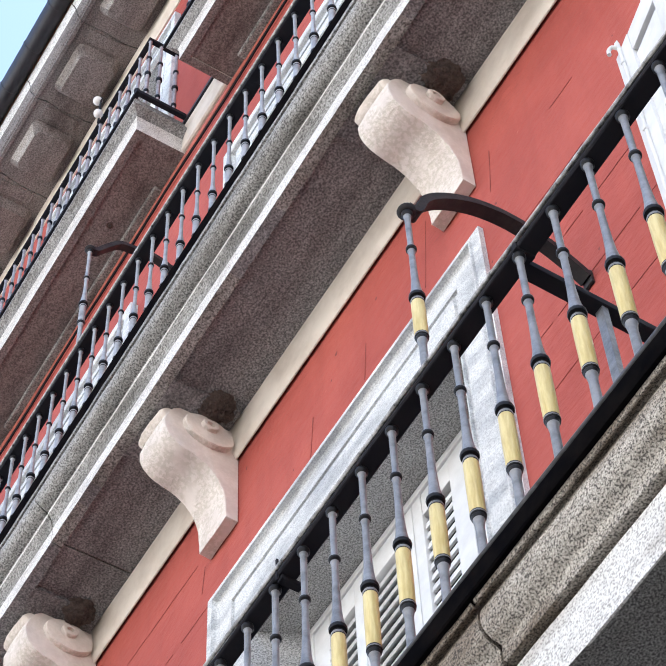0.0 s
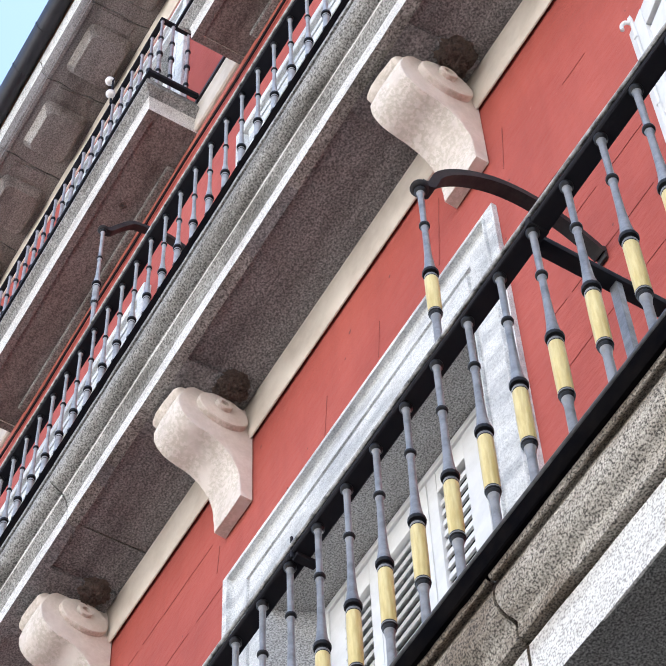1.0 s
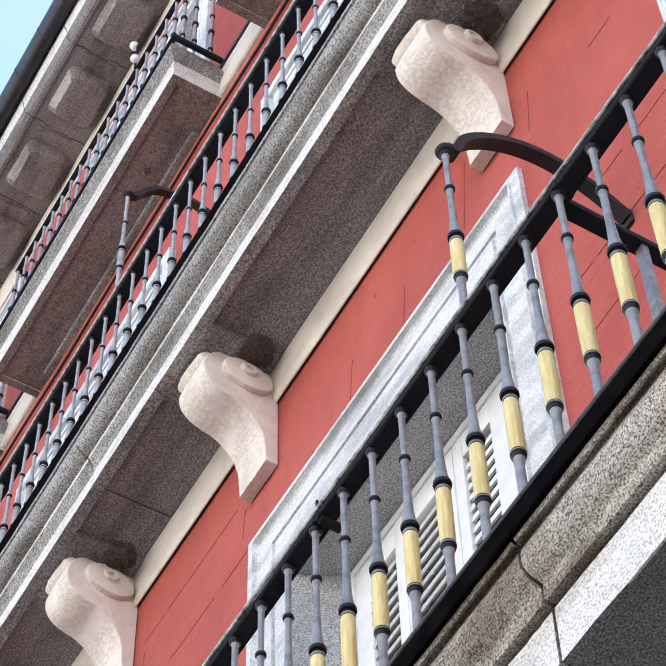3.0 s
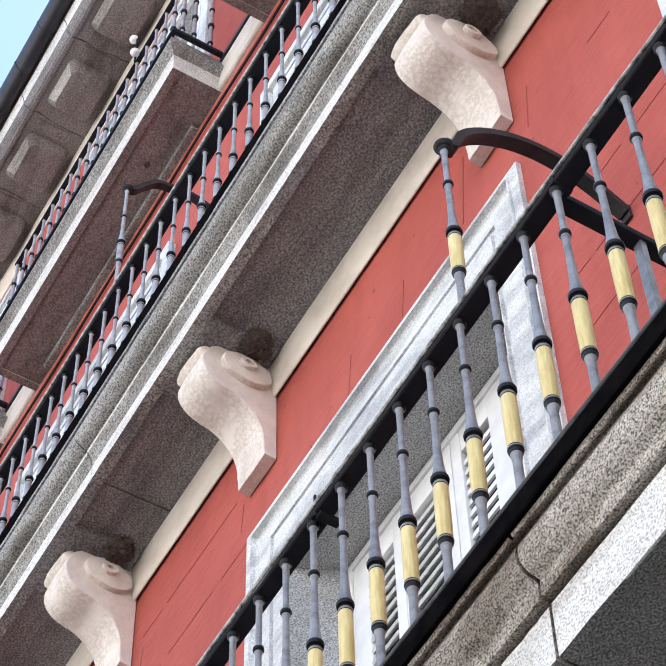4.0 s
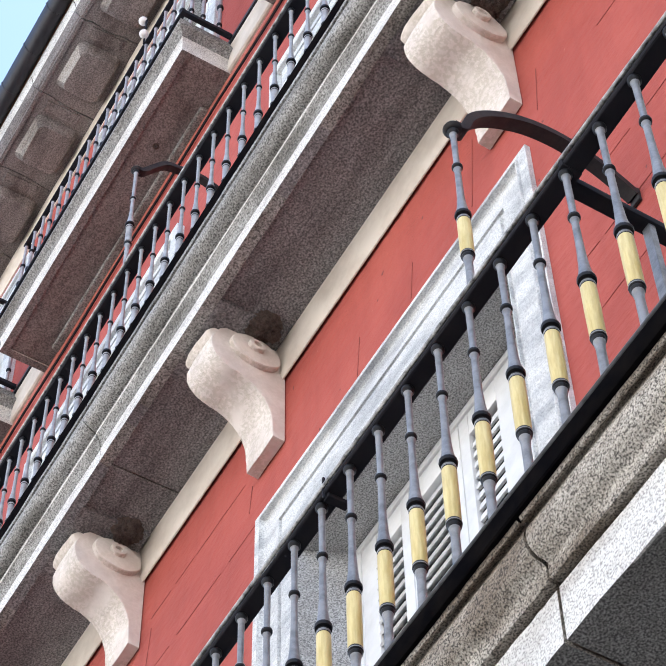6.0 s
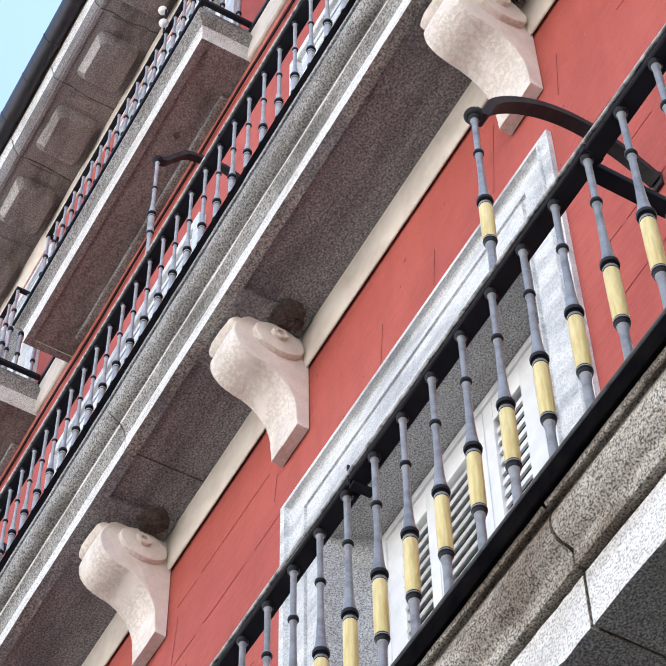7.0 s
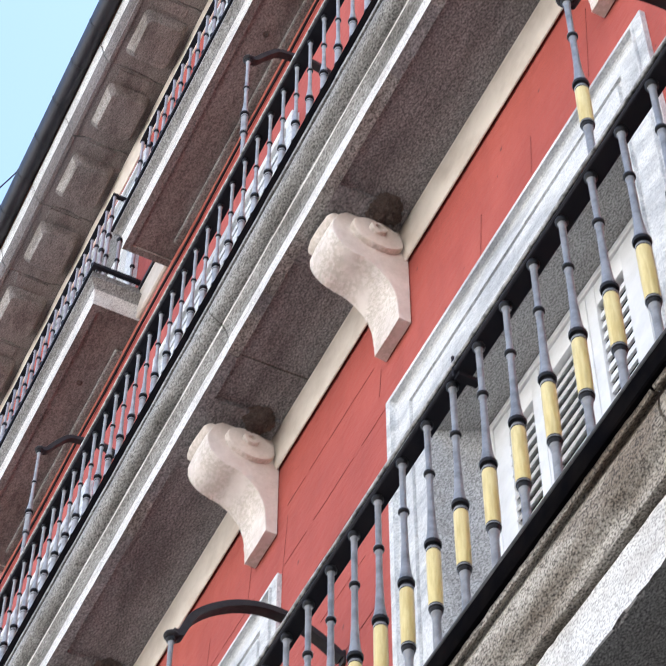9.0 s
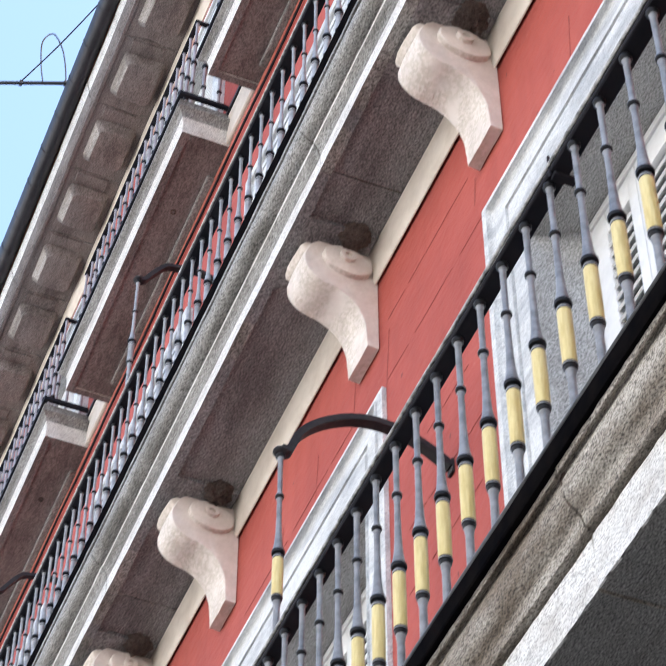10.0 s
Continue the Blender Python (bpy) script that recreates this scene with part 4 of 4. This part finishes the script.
def leaf(width, height, lo, hi, tilt, deep, top=0.125, pitch=0.059):
    """One louvred leaf in its own frame: x across, z up from its foot; lo and hi are its stiles."""
    ob = thing("shutter_leaf", "white painted louvred wooden shutter leaf, closed", "shutter", "window shutters")
    for a, b in ((0.002, lo), (width - hi, width - 0.002)):
        fr = Shape()
        box(fr, a, b, -0.018, 0.018, 0, height, 0.004)
        part("stile", fr, WHITE, ob, smooth=True)
    mid = height * 0.52
    for a, b in ((height - top, height - 0.001), (0.001, 0.17), (mid - 0.045, mid + 0.045)):
        fr = Shape()
        box(fr, lo, width - hi, -0.016, 0.016, a, b, 0.003)
        part("rail", fr, WHITE, ob, smooth=True)
    sl = Shape()
    bar(sl, [(lo, 0, 0), (width - hi, 0, 0)], deep, 0.010, (0, *tilt))
    me = sl.mesh("slat", [WHITE])
    z = 0.20
    while z < height - top - 0.01:
        if abs(z - mid) > 0.07:
            put("slat", me, ob, (0, 0, z))
        z += pitch
    return ob


def far_leaves(parent, x0, x1, z0, z1, y):
    n = 4
    for i in range(n):
        a, b = x0 + (x1 - x0) * i / n, x0 + (x1 - x0) * (i + 1) / n
        fr = Shape()
        box(fr, a + 0.003, a + 0.05, y - 0.016, y + 0.016, z0, z1)
        box(fr, b - 0.05, b - 0.003, y - 0.016, y + 0.016, z0, z1)
        box(fr, a + 0.05, b - 0.05, y - 0.015, y + 0.015, z1 - 0.09, z1)
        z = z0 + 0.02
        while z < z1 - 0.1:
            bar(fr, [(a + 0.05, y, z), (b - 0.05, y, z)], 0.05, 0.008, (0, 0.66, -0.75))
            z += 0.055
        part("louvred_leaf", fr, WHITE, parent, "white louvred shutter leaf")


for k, (a, b, c, d) in enumerate(OPEN_A):
    grand_surround("window_%d" % (k + 1), a, b, c, d, 0.211, 0.290, 0.478, "tall balcony window with pale granite surround and white shutters")
lf = leaf(0.335, 2.565, 0.060, 0.105, (0.62, -0.78), 0.060)
md = leaf(0.335, 2.565, 0.060, 0.044, (0.62, -0.78), 0.060)
rt = leaf(0.335, 2.565, 0.100, 0.060, (0.12, -0.99), 0.036)
for k in (0, 1):
    for i, src in ((0, rt), (1, md), (2, lf)):
        m = pose(0.785 + PERIOD * k + 0.335 * i, -0.214, A_TOP + 0.008)
        if k == 0:
            src.matrix_basis = m
        else:
            copy_thing(src, m)
# one leaf of the neighbouring window stands open against the wall
op = leaf(0.335, 2.565, 0.100, 0.060, (0.03, -0.99), 0.0565)
op.matrix_basis = pose(-0.600, 0.055, 5.75, 0, 0, 166)
op["label"] = "white painted louvred shutter leaf, standing open against the wall"
hk = thing("shutter_hook", "white metal bolt rod with curled end on the open shutter", "hook")
hs = Shape()
tube(hs, curve_points([(-0.637, 0.088, 6.10), (-0.637, 0.088, 7.2), (-0.637, 0.088, 8.27), (-0.633, 0.096, 8.31), (-0.622, 0.106, 8.325), (-0.612, 0.112, 8.31), (-0.610, 0.112, 8.285)], 5), 0.0075)
for z in (8.20, 7.72, 6.6):
    box(hs, -0.645, -0.629, 0.070, 0.098, z - 0.012, z + 0.012, 0.003)
part("stay", hs, WHITE, hk, smooth=True)

n = len(OPEN_A)
for k, (a, b, c, d) in enumerate(OPEN_B):
    w = surround("window_%d" % (n + k + 1), a, b, c, d, 0.28, "balcony window with pale granite surround")
    far_leaves(w, a + 0.01, b - 0.01, c + 0.01, d - 0.01, -0.18)
n += len(OPEN_B)
for k, (a, b, c, d) in enumerate(OPEN_C):
    w = surround("window_%d" % (n + k + 1), a, b, c, d, 0.20, "upper balcony window with pale granite surround")
    far_leaves(w, a + 0.01, b - 0.01, c + 0.01, d - 0.01, -0.12)

# ---- small things ----
gl = thing("globe_lamp", "pair of milky round globes fixed to the upper railing", "lamp")
for x, y, z in ((3.31, 0.345, 14.80), (3.27, 0.345, 14.54)):
    s = Shape()
    lathe(s, [(0.031 * math.sin(radians(a)), -0.031 * math.cos(radians(a))) for a in range(4, 180, 16)], 16)
    part("globe", s, GLOBE, gl, smooth=True, at=(x, y, z))
s = Shape()
tube(s, [(3.29, 0.33, 14.46), (3.29, 0.33, 14.82)], 0.008)
part("stem", s, IRON, gl)

cb = thing("cable_bracket", "thin grey metal rod at the eaves carrying a looped cable", "bracket")
s = Shape()
tube(s, [(7.72, 0.66, 16.56), (7.80, 0.86, 16.56), (8.05, 1.48, 16.56)], 0.016)
for q in (0.724, 1.055):
    tube(s, [(7.72 + (q - 0.66) * 0.4, q - 0.012, 16.56), (7.72 + (q - 0.66) * 0.4, q + 0.012, 16.56)], 0.028)
part("rod", s, ZINC, cb, smooth=True)
s = Shape()
tube(s, curve_points([(7.79, 0.90, 16.56), (7.84, 0.93, 16.87), (7.85, 0.945, 17.18), (7.85, 0.87, 17.34), (7.85, 0.783, 17.20), (7.83, 0.735, 16.95), (7.73, 0.724, 16.57)], 6), 0.006)
part("cable_loop", s, IRON, cb, smooth=True)
s = Shape()
tube(s, curve_points([(6.93, 0.715, 16.55), (7.40, 0.885, 16.53), (7.865, 1.055, 16.57)], 6), 0.006)
part("cable", s, ZINC, cb, smooth=True)
